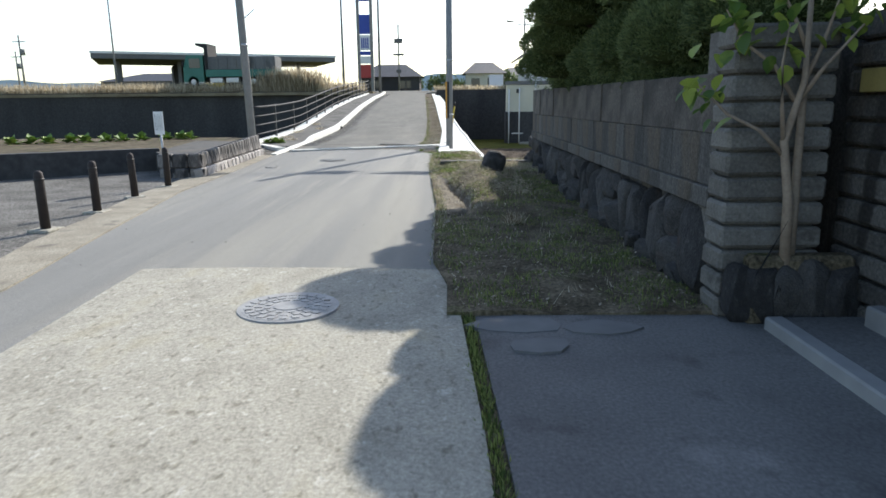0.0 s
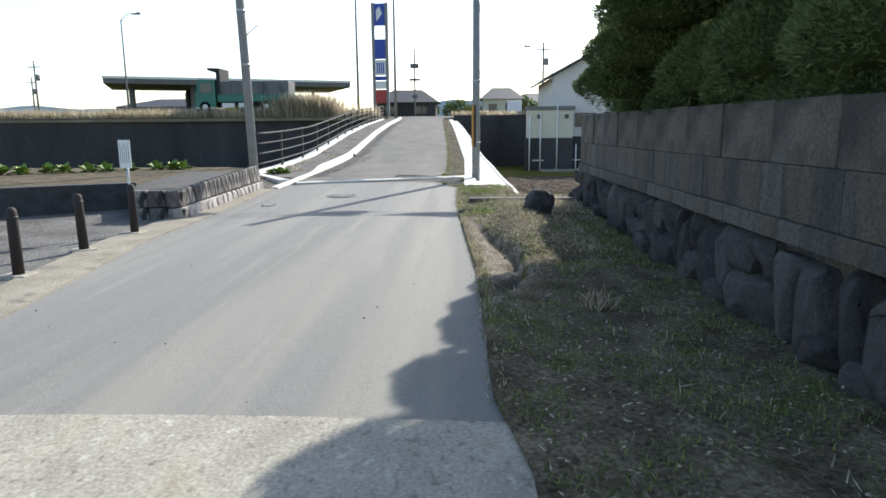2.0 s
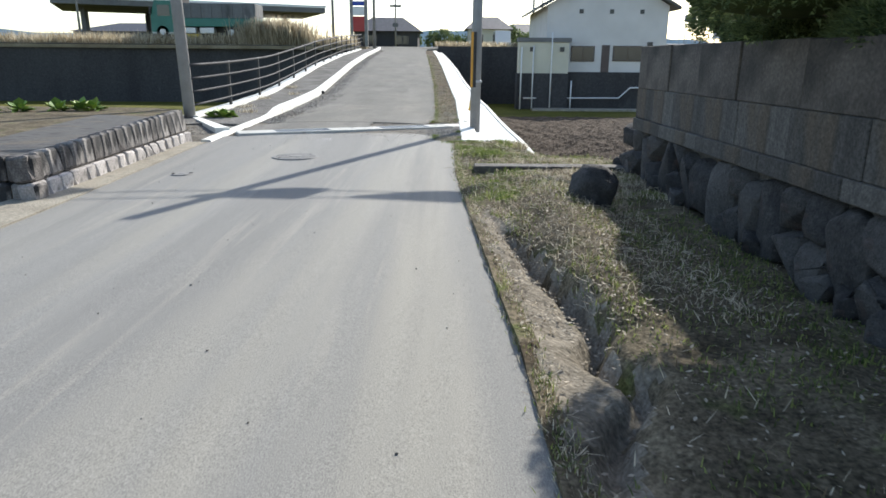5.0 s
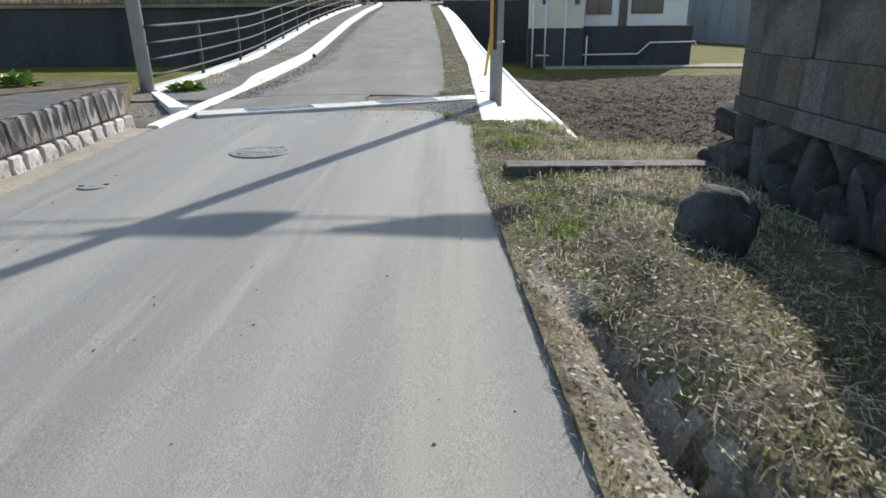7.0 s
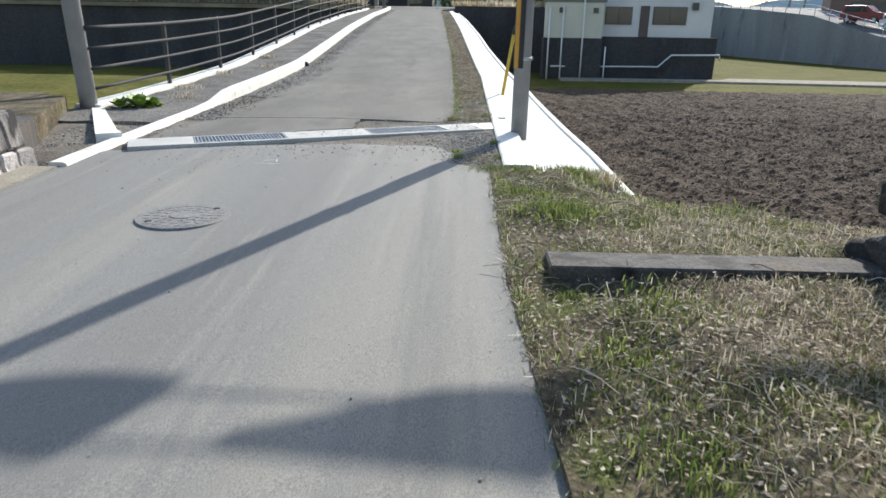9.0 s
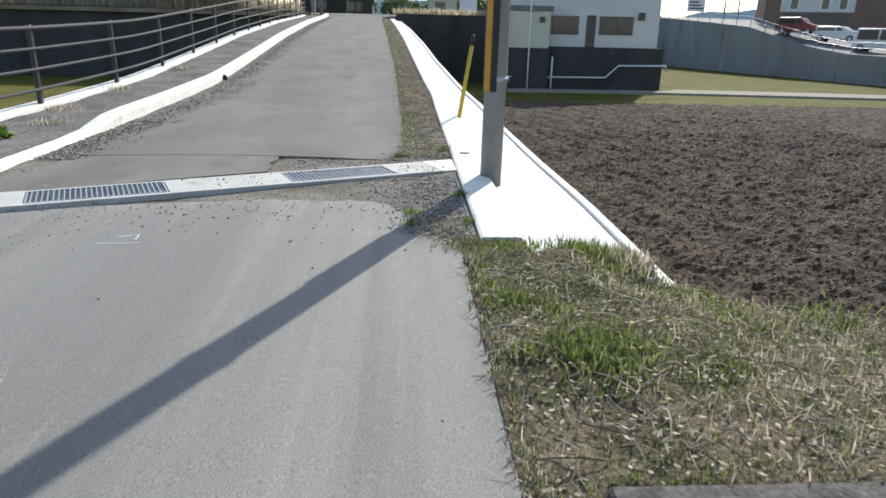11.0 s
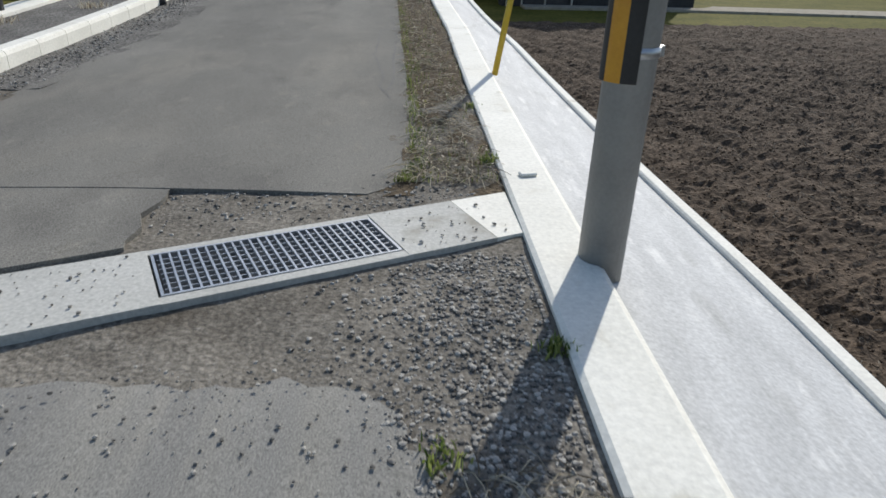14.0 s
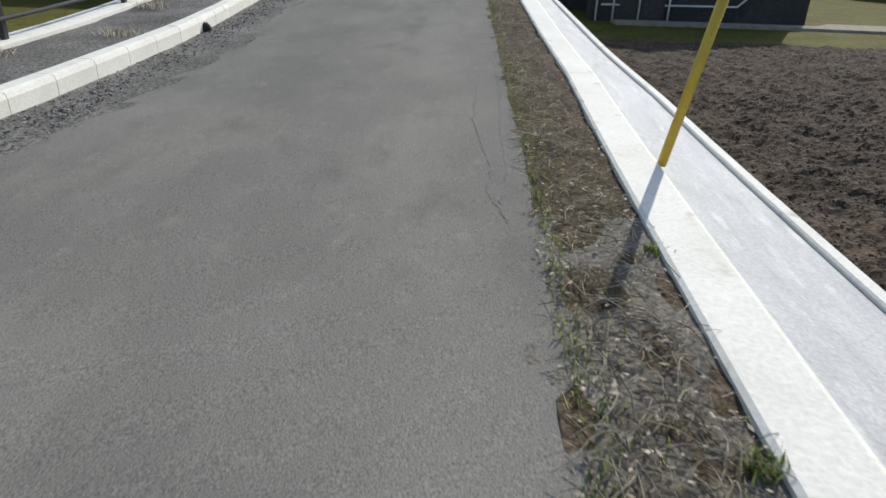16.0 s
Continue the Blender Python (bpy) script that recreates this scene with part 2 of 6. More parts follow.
TREE_LEAF = material("broad_leaf", (0.08, 0.15, 0.03), (0.3, 0.38, 0.07), 0.5, 4, 20, 0, each=0.9, glow=0.45)
GREEN = material("green_body", (0.01, 0.12, 0.09), (0.02, 0.17, 0.13), 0.4, 1, 20, 0)
BLUE = material("sign_blue", (0.02, 0.05, 0.32), (0.03, 0.08, 0.42), 0.5, 1, 20, 0)
RED = material("sign_red", (0.35, 0.03, 0.03), (0.45, 0.05, 0.04), 0.5, 1, 20, 0)
MAROON = material("car_red", (0.16, 0.02, 0.025), (0.2, 0.03, 0.03), 0.25, 1, 20, 0)
CARWHITE = material("car_white", (0.62, 0.62, 0.62), (0.68, 0.68, 0.68), 0.25, 1, 20, 0)
GLASS = material("dark_glass", (0.03, 0.035, 0.04), (0.05, 0.055, 0.06), 0.06, 1, 20, 0)
BRICKISH = material("brown_cladding", (0.16, 0.1, 0.075), (0.22, 0.145, 0.11), 0.85, 0.5, 12, 0.2)
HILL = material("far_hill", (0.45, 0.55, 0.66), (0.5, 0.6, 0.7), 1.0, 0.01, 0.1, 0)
WATERY = material("pale_plastic", (0.6, 0.6, 0.58), (0.7, 0.7, 0.68), 0.5, 5, 60, 0.05)


# ---- mesh helpers ----
def part(name, bm, mat, parent=None, label=""):
    me = bpy.data.meshes.new(name)
    bm.to_mesh(me)
    bm.free()
    for m in mat if isinstance(mat, (list, tuple)) else (mat,):
        me.materials.append(m)
    ob = new(name, me)
    if parent:
        ob.parent = parent
    if label:
        ob["label"] = label
    return ob


def thing(name, label, category, x=0, y=0, z=0, rz=0, group="", kind=""):
    ob = new(name)
    ob.matrix_world = pose(x, y, z, 0, 0, rz)
    return tagged(ob, label, category, group, kind)


def box(bm, x0, x1, y0, y1, z0, z1, bevel=0.0, m=None):
    made = bmesh.ops.create_cube(bm, size=1.0)
    vs = made["verts"]
    for v in vs:
        v.co = Vector((x0 + (v.co.x + 0.5) * (x1 - x0), y0 + (v.co.y + 0.5) * (y1 - y0), z0 + (v.co.z + 0.5) * (z1 - z0)))
    if bevel:
        es = {e for v in vs for e in v.link_edges}
        out = bmesh.ops.bevel(bm, geom=list(es), offset=bevel, segments=1, affect="EDGES", profile=0.5)
        vs = list({v for f in out["faces"] for v in f.verts} | {v for v in vs if v.is_valid})
    if m:
        for v in vs:
            v.co = m @ v.co
    return bm


def tube(bm, points, radii, sides=10, caps=True):
    """A round bar through points, with a radius at each."""
    pts = [Vector(p) for p in points]
    rings = []
    for i, p in enumerate(pts):
        d = (pts[min(i + 1, len(pts) - 1)] - pts[max(i - 1, 0)]).normalized()
        a = d.orthogonal().normalized() if abs(d.z) < 0.99 else Vector((1, 0, 0))
        if abs(d.z) < 0.99:
            a = d.cross(Vector((0, 0, 1))).normalized()
        b = d.cross(a).normalized()
        r = radii[i] if isinstance(radii, (list, tuple)) else radii
        rings.append([bm.verts.new(p + (a * math.cos(t) + b * math.sin(t)) * r) for t in (2 * math.pi * j / sides for j in range(sides))])
    for r0, r1 in zip(rings, rings[1:]):
        for j in range(sides):
            f = bm.faces.new((r0[j], r1[j], r1[(j + 1) % sides], r0[(j + 1) % sides]))
            f.smooth = True
    if caps:
        bm.faces.new(rings[0])
        bm.faces.new(rings[-1][::-1])
    return bm


def extrude_outline(bm, outline, z0, z1, m=None):
    """A prism over an outline in x and y."""
    lo = [bm.verts.new((x, y, z0)) for x, y in outline]
    hi = [bm.verts.new((x, y, z1)) for x, y in outline]
    bm.faces.new(lo[::-1])
    bm.faces.new(hi)
    for i in range(len(lo)):
        j = (i + 1) % len(lo)
        bm.faces.new((lo[i], lo[j], hi[j], hi[i]))
    if m:
        for v in lo + hi:
            v.co = m @ v.co
    return bm


def rock(bm, size, seed, rough=0.25, sub=2):
    made = bmesh.ops.create_icosphere(bm, subdivisions=sub, radius=0.5)
    for v in made["verts"]:
        d = v.co.normalized()
        k = 1 + rough * noise.noise(d * 1.6 + Vector((seed * 3.1, seed, 0))) + rough * 0.4 * noise.noise(d * 4 + Vector((0, seed, seed * 2.0)))
        q = Vector([math.copysign(abs(c) ** 0.75, c) for c in d]) * 0.5 * k
        v.co = Vector((q.x * size[0], q.y * size[1], q.z * size[2]))
    for f in bm.faces:
        f.smooth = True
    return bm


def lerp_table(table, v):
    if v <= table[0][0]:
        return table[0][1]
    for (a, za), (b, zb) in zip(table, table[1:]):
        if v <= b:
            return za + (zb - za) * (v - a) / (b - a)
    return table[-1][1]


PROFILE = ((-12, 0.0), (5, 0.03), (12, 0.06), (16, 0.15), (19, 0.235), (23.5, 0.33), (27.5, 0.5), (33, 0.9), (38, 1.28), (48, 1.85), (58, 2.28), (62, 2.5), (65, 2.75), (70, 2.85), (400, 2.9))
LEFT_EDGE = ((-12, -3.5), (5, -3.6), (7.3, -4.0), (10.9, -4.58), (17, -4.7), (21, -4.2), (23, -4.0), (26.5, -3.92), (31, -4.12), (58, -5.5), (62, -6.2), (65, -9))
RIGHT_EDGE = ((-12, 0.05), (5, 0.0), (5.8, -0.13), (9.3, -0.18), (11, -0.27), (14.6, -0.45), (17.62, -0.45), (17.72, -0.8), (19.6, -0.9), (20.2, -1.12), (20.33, -0.97), (20.67, -0.87), (23, -0.88), (30, -1.05), (58, -2.2), (62, -2.2), (65, 2))


def road_z(y):
    """Smoothed height of the lane."""
    return (lerp_table(PROFILE, y - 1) + lerp_table(PROFILE, y) + lerp_table(PROFILE, y + 1)) / 3


def sheet(bm, xs, ys, height, drop=None, flat=False):
    """A grid of ground over xs(y) and ys, with a skirt down to drop."""
    rows = []
    for y in ys:
        rows.append([bm.verts.new((x, y, height(x, y))) for x in xs(y)])
    for r0, r1 in zip(rows, rows[1:]):
        for i in range(len(r0) - 1):
            f = bm.faces.new((r0[i], r0[i + 1], r1[i + 1], r1[i]))
            f.smooth = not flat
    if drop is not None:
        rim = rows[0] + [r[-1] for r in rows[1:-1]] + rows[-1][::-1] + [r[0] for r in rows[-2:0:-1]]
        rim = [bm.verts.new(v.co) for v in rim]
        low = [bm.verts.new((v.co.x, v.co.y, drop)) for v in rim]
        for i in range(len(rim)):
            j = (i + 1) % len(rim)
            bm.faces.new((rim[i], low[i], low[j], rim[j]))
    return bm


def steps(a, b, n):
    return [a + (b - a) * i / n for i in range(n + 1)]


def structure(ob, label, category):
    return tagged(ob, label, category, kind="structure")


# ---- ground, lane and banks ----
FIELD = -1.75


def ground_z(x, y):
    return FIELD if y < (62.2 if x < 13 else 115) else 2.6


ys = [-400, -100] + steps(-40, 60, 20) + steps(61, 100, 40) + [140, 300, 900, 3000]
xs_ground = [-3000, -900, -300] + steps(-120, 120, 60) + [300, 900, 3000]
structure(part("ground", sheet(bmesh.new(), lambda y: xs_ground, ys, ground_z), LAWN), "flat grassy farmland with dark soil", "ground")


def crown(x, y):
    l, r = lerp_table(LEFT_EDGE, y), lerp_table(RIGHT_EDGE, y)
    u = min(max((x - l) / (r - l), 0), 1)
    return road_z(y) + 0.03 * (4 * u * (1 - u)) - 0.015 + 0.004 * noise.noise(Vector((x * 1.3, y * 0.7, 0)))


def road_xs(y):
    l, r = lerp_table(LEFT_EDGE, y), lerp_table(RIGHT_EDGE, y)
    l += 0.05 * noise.noise(Vector((y * 1.3, 0, 5)))
    r += 0.03 * noise.noise(Vector((y * 2.1, 3, 0)))
    return steps(l, r, 12)


lane_end = lambda x: 18.62 + 0.2 * (x + 1.9) - 0.55 * max(0, x + 1.15) + 0.09 * noise.noise(Vector((x * 3, 0, 0))) + 0.04 * noise.noise(Vector((x * 9, 0, 0)))
lane = sheet(bmesh.new(), road_xs, steps(-12, 17.0, 190) + steps(17.1, 18.6, 30), crown)
for v in lane.verts:  # the lane ends near the slanting drain, worn thin
    if v.co.y > 16.99:
        u = (v.co.y - 17.0) / 1.6
        v.co.y = 17.0 + u * (lane_end(v.co.x) - 17.0)
        v.co.z -= 0.03 * max(0, (u - 0.75) / 0.25) ** 2
structure(part("road", lane, ASPHALT), "grey asphalt lane with sandy wheel tracks", "road")
structure(part("road", sheet(bmesh.new(), road_xs, [20.22, 20.25, 20.29, 20.34, 20.42, 20.52, 20.67] + steps(20.9, 66, 158), crown, FIELD), ASPHALT_UP), "grey asphalt lane climbing a ramp", "road")
gapz = lambda x, y: road_z(y) - 0.016 - 0.05 * min(1, max(0, (lane_end(x) - 0.2 - y) / 0.3)) * min(1, max(0, (-0.95 - x) / 0.15)) - 0.045 * min(1, max(0, (17.5 - y) / 0.08)) + 0.012 * noise.noise(Vector((x * 2.5, y * 2.5, 1))) + 0.008 * noise.noise(Vector((x * 9, y * 9, 1)))
structure(part("road_shoulder", sheet(bmesh.new(), lambda y: steps(-6.3 if y > 17.5 else -5.0, -0.3, 60), steps(16.9, 22.5, 60), gapz, FIELD), DIRT_GRAVEL), "worn gravelly strip across the lane beside the drain", "road")
structure(part("road_patch", sheet(bmesh.new(), lambda y: steps(-4.4, min(-2.15 + 0.08 * noise.noise(Vector((y * 5, 0, 0))), (y - 20.3) / 0.455 - 0.4), 12), steps(18.55, 20.34, 24), lambda x, y: crown(x, y) - 0.004, FIELD), ASPHALT_UP), "smooth asphalt patch behind the drain", "road")
ramp_l = lambda y: -4.65 - 0.04 * max(0, y - 27)
structure(part("road_shoulder", sheet(bmesh.new(), lambda y: steps(ramp_l(y), lerp_table(LEFT_EDGE, y) + 0.15, 4), steps(22.5, 62, 90), lambda x, y: road_z(y) - 0.012 + 0.02 * noise.noise(Vector((x * 4, y * 4, 1))), FIELD), GRAVEL), "gravel shoulder along the ramp kerb", "road")
structure(part("pavement", sheet(bmesh.new(), lambda y: steps(ramp_l(y) - 1.7, ramp_l(y) - 0.1, 6), steps(19.6, 62, 120), lambda x, y: road_z(y) + 0.02 + 0.025 * noise.noise(Vector((x * 3, y * 3, 9))), FIELD), GRAVEL), "weedy gravel footway behind the white kerb", "pavement")
structure(part("verge_far", sheet(bmesh.new(), lambda y: steps(lerp_table(RIGHT_EDGE, y) - 0.05, -0.3 - 0.04 * max(0, y - 26), 8), steps(20.2, 60, 220), lambda x, y: road_z(y) - 0.02 + 0.03 * noise.noise(Vector((x * 5, y * 5, 2))), FIELD), MUD_TURF), "narrow strip of dry grass beside the ramp", "verge")

# concrete crossing at the near end of the lane
patch = bmesh.new()
sheet(patch, lambda y: steps(-2.4 - 0.05 * y, 0.19 - 0.02 * y - 0.03 * max(0, y - 2.6), 14), steps(-9, 5.5, 40), lambda x, y: crown(x, y) + 0.012 + 0.004 * noise.noise(Vector((x * 3, y * 3, 4))), -0.1)
structure(part("road_slab", patch, OLD_CONCRETE), "rough pale old concrete slab across the lane", "road")
structure(part("joint_soil", sheet(bmesh.new(), lambda y: steps(0.0, 0.3, 3), steps(-9, 4.4, 30), lambda x, y: 0.002 + 0.006 * noise.noise(Vector((x * 9, y * 9, 4))), -0.3), TURF), "mossy soil in the joint between slabs", "joint")
random.seed(66)
for k, (x0, y0, r) in enumerate(((0.45, 4.05, 0.3), (0.95, 3.98, 0.22), (0.5, 3.66, 0.2))):
    frag = bmesh.new()
    extrude_outline(frag, [(x0 + r * random.uniform(0.8, 1.3) * math.cos(q), y0 + 0.6 * r * random.uniform(0.8, 1.2) * math.sin(q)) for q in (j * math.pi / 4 for j in range(8))], 0.0, 0.026 + 0.004 * k)
    tagged(part("concrete_fragment", frag, GREYWALL), "flat broken piece of pale concrete on the driveway", "debris", "broken concrete")
structure(part("driveway", sheet(bmesh.new(), lambda y: steps(0.27 - 0.02 * y - 0.02 * max(0, y - 2.6), 3.2, 10), steps(-9, 4.3, 24), lambda x, y: 0.02 + 0.006 * noise.noise(Vector((x * 2, y * 2, 4))), -0.3), PAD), "grey concrete apron in front of the gate", "driveway")


def verge_z(x, y):
    """The grassy bank with its muddy rut."""
    base = road_z(y)
    r = lerp_table(RIGHT_EDGE, y)
    mound = 0.19 * math.exp(-((x - 0.45) / 0.34) ** 2 - ((y - 12.1) / 1.9) ** 2) + 0.05 * math.exp(-((x - 1.0) / 0.5) ** 2 - ((y - 11) / 3) ** 2)
    rut = (0.06 * math.exp(-((x - 0.08) / 0.2) ** 2) + 0.2 * math.exp(-((x - rut_side(y) + 0.06) / 0.07) ** 2)) * math.exp(-((y - 10.0) / 1.9) ** 4)
    fall = 0.25 * max(0, (y - 15.2) / 2) * max(0, min(1, (x - 0.2) / 0.8))
    fall += 0.6 * max(0, y - 17.3) if x > -0.02 else 2.0 * max(0, y - 17.56)
    fall += 1.3 * max(0, y - max(15.4, 17.25 - 0.8 * (x - 0.85))) if x > 0.85 else 0
    fall += 0.09 * math.exp(-((y - 14.55) / 0.2) ** 2) * max(0, min(1, (0.9 - x) / 0.5)) * min(1, max(0, (x - r) * 4))
    return base + min(0.02, (min(x, 1) + 0.45) * 0.2) + mound * min(1, max(0, (x - r) * 2)) - rut - fall + 0.03 * noise.noise(Vector((x * 2.2, y * 2.2, 7))) + 0.015 * noise.noise(Vector((x * 8, y * 8, 7)))


def rut_side(y):
    """The grass side of the bare rut, where there is one."""
    return 0.3 - 0.17 * max(0, y - 9.8) - 0.35 * max(0, 8.9 - y) + 0.12 * noise.noise(Vector((y * 2.3, 0, 1)))


vs_x = lambda y: [lerp_table(RIGHT_EDGE, y) - 0.04 + (1.95 - lerp_table(RIGHT_EDGE, y)) * (i / 60) for i in range(61)] + [2.3, 3.0, 4.0, 6.0, 9.0, 14.0]
verge_bm = sheet(bmesh.new(), vs_x, steps(4.25, 17.75, 300), verge_z, FIELD)
for f in verge_bm.faces:
    c = f.calc_center_median()
    r = lerp_table(RIGHT_EDGE, c.y)
    if 7.5 < c.y < 12.6 and r + 0.05 + 0.1 * noise.noise(Vector((c.y * 3, 0, 0))) < c.x < rut_side(c.y) + 0.03 + 0.12 * noise.noise(c * 6) and noise.noise(c * 3) > -0.5:
        f.material_index = 1
structure(part("verge", verge_bm, (TURF, DIRT)), "grass verge with fallen straw and a muddy rut", "verge")
structure(part("yard", sheet(bmesh.new(), lambda y: steps(2.0, 40, 4), steps(-14, 14.3, 6), lambda x, y: 0.0, FIELD), TURF), "dark earth of the garden behind the wall", "yard")
structure(part("gravel_lot", sheet(bmesh.new(), lambda y: [-60, -40, -20, -14] + steps(-12, lerp_table(LEFT_EDGE, y) - 0.5, 10), steps(-12, 17, 60), lambda x, y: road_z(y) - 0.02 + 0.012 * noise.noise(Vector((x * 3, y * 3, 0))), FIELD), GRAVEL), "grey gravel parking lot behind bollards", "lot")
structure(part("sand_strip", sheet(bmesh.new(), lambda y: steps(lerp_table(LEFT_EDGE, y) - 0.52 + 0.06 * noise.noise(Vector((y * 1.4, 0, 2))), lerp_table(LEFT_EDGE, y) + 0.08, 5), steps(-9, 17.2, 90), lambda x, y: road_z(y) + 0.002, FIELD), SAND), "pale sandy strip along the asphalt edge", "road")

# ---- drain channel across the lane ----
CH_A = math.atan(0.455)
CHM = Matrix.Translation((-0.345, 19.69, 0.25)) @ Matrix.Rotation(CH_A, 4, "Z")  # local x runs along the channel, to the right
channel = thing("drain_channel", "white concrete drain channel with steel gratings across the lane", "drain", kind="structure")
for x0, x1, name in ((-1.6, -0.6, "grating"), (-3.62, -2.62, "grating")):
    bm = bmesh.new()
    tilt = CHM @ Matrix.Translation((0, 0, 0.004))
    box(bm, x0, x1, 0.06, 0.072, -0.03, 0.0, 0, tilt)
    box(bm, x0, x1, 0.448, 0.46, -0.03, 0.0, 0, tilt)
    for xe in (x0, x1 - 0.012):
        box(bm, xe, xe + 0.012, 0.072, 0.448, -0.03, 0.0, 0, tilt)
    for i in range(1, 26):
        xb = x0 + 0.98 * i / 26
        box(bm, xb - 0.0045, xb + 0.0045, 0.072, 0.448, -0.03, -0.001, 0, tilt)
    for j in range(1, 8):
        yb = 0.072 + 0.376 * j / 8
        box(bm, x0 + 0.02, x1 - 0.02, yb - 0.0026, yb + 0.0026, -0.024, -0.006, 0, tilt)
    part(name, bm, GALV, channel, "galvanised steel bar grating")
for p, q, mat in (((-4.3, -4.3), (-3.63, -3.63), COVER), ((-2.61, -2.61), (-1.61, -1.61), COVER), ((-0.59, -0.59), (-0.145, -0.12), COVER), ((-0.142, -0.117), (0.0, 0.22), NEW_CONCRETE)):
    bm = bmesh.new()
    extrude_outline(bm, ((p[0], 0.0), (q[0], 0.0), (q[1], 0.51), (p[1], 0.51)), -0.3, 0.002, CHM)
    part("cover_slab", bm, mat, channel)
for x0, x1 in ((-3.63, -2.61), (-1.61, -0.59)):
    for y0, y1 in ((0.0, 0.058), (0.462, 0.51)):
        bm = bmesh.new()
        box(bm, x0, x1, y0, y1, -0.3, 0.0, 0, CHM)
        part("channel_edge", bm, COVER, channel)
    bm = bmesh.new()
    box(bm, x0, x1, 0.05, 0.47, -0.34, -0.3, 0, CHM)
    part("channel_floor", bm, BLACK, channel, "black channel floor")

# ---- kerb and apron on the field side ----
apron_x = lambda y: -0.055 - 0.04 * max(0, y - 26)
apron_w = lambda y: lerp_table(((17.5, 0.94), (19.5, 0.9), (21, 0.8), (23, 0.72), (28, 0.5), (33, 0.38), (60, 0.32)), y)
side = thing("kerb_wall", "white concrete kerb with sloping apron above the field", "kerb", kind="structure")
edges = [17.57] + [25.9 + 5.0 * i for i in range(7)] + [59.0]
for a, b in zip(edges, edges[1:]):
    bm = bmesh.new()
    sheet(bm, lambda y: [apron_x(y) - 0.29, apron_x(y) - 0.27, apron_x(y) - 0.03, apron_x(y) - 0.004], steps(a + 0.003, b - 0.003, 14), lambda x, y: road_z(y) + 0.02 - (0.012 if (x - apron_x(y) < -0.28 or x - apron_x(y) > -0.02) else 0), FIELD, True)
    part("kerb_stone", bm, NEW_CONCRETE, side)
bm = bmesh.new()
sheet(bm, lambda y: [apron_x(y) + u * apron_w(y) for u in (0.0, 0.33, 0.67, 1.0)], steps(17.15, 59, 90), lambda x, y: road_z(y) - 0.055 - 0.24 * (x - apron_x(y)), FIELD, True)
part("apron", bm, APRON, side, "smooth grey trowelled concrete slope")
bm = bmesh.new()
sheet(bm, lambda y: [apron_x(y) + apron_w(y) + u for u in (0.002, 0.015, 0.08)], steps(17.0, 59, 90), lambda x, y: road_z(y) - 0.025 - 0.24 * apron_w(y) - (0.01 if x - apron_x(y) < apron_w(y) + 0.01 else 0), FIELD, True)
part("lip", bm, NEW_CONCRETE, side, "pale concrete lip")
bm = bmesh.new()
box(bm, -0.05, 0.05, -0.03, 0.03, 0, 0.018, 0.006)
chip = tagged(part("mortar_chip", bm, NEW_CONCRETE), "flat chip of white mortar lying on the kerb", "debris")
chip.matrix_world = pose(-0.2, 20.43, road_z(20.43) + 0.021, 0, 0, 12)

# ---- white kerb on the railing side ----
kerb_row = thing("kerb", "white painted concrete kerb stones along the ramp", "kerb", kind="structure")


def kerb_line(y):
    return -4.54 + (0.0 if y < 27 else -0.04 * (y - 27))


def kerb_up(y):
    """The kerb rises out of the lane at the foot of the ramp."""
    return 0.03 + 0.13 * min(1, max(0, (y - 21.3) / 0.9))


y = 17.25
i = 0
while y < 61.5:
    bm = bmesh.new()
    sheet(bm, lambda yy: [kerb_line(yy) - 0.17, kerb_line(yy) - 0.155, kerb_line(yy) - 0.03, kerb_line(yy) + 0.0, kerb_line(yy) + 0.015], [y + 0.004, y + 0.02, y + 0.58, y + 0.596], lambda x, yy: road_z(yy) + kerb_up(yy) - (0.0 if -0.16 < x - kerb_line(yy) < -0.02 else 0.012 if x - kerb_line(yy) < 0.005 else 0.05), -0.2, True)
    part("kerb_stone", bm, NEW_CONCRETE, kerb_row)
    y += 0.6
bm = bmesh.new()
extrude_outline(bm, ((-4.62, 18.55), (-4.75, 18.7), (-5.97, 20.75), (-6.15, 20.75), (-4.85, 18.4)), 0.05, 0.3)
part("kerb_return", bm, NEW_CONCRETE, kerb_row)
rail_x = lambda y: -6.05 - 0.04 * max(0, y - 27)
bm = bmesh.new()
sheet(bm, lambda y: [rail_x(y) - 0.32, rail_x(y) - 0.3, rail_x(y) + 0.04, rail_x(y) + 0.06], steps(20.7, 62, 90), lambda x, y: road_z(y) + (0.07 if abs(x - rail_x(y) + 0.13) < 0.18 else 0.06), FIELD)
part("edge_beam", bm, NEW_CONCRETE, kerb_row, "pale concrete beam under the railing")

# ---- railing ----
railing = thing("railing", "black steel railing with four horizontal pipes along the ramp", "railing")
post_y = [20.75 + 2.75 * i for i in range(16)]
for yy in post_y:
    bm = bmesh.new()
    z = road_z(yy)
    box(bm, rail_x(yy) - 0.125, rail_x(yy) - 0.065, yy - 0.04, yy + 0.04, z - 0.2, z + 1.16, 0.008)
    part("post", bm, BLACK_METAL, railing)
for h, r in ((1.12, 0.03), (0.84, 0.024), (0.56, 0.024), (0.28, 0.024)):
    bm = bmesh.new()
    tube(bm, [(rail_x(yy) - 0.045, yy, road_z(yy) + h) for yy in steps(20.75, post_y[-1], 60)], r, 8)
    part("rail", bm, RAIL_PIPE, railing)

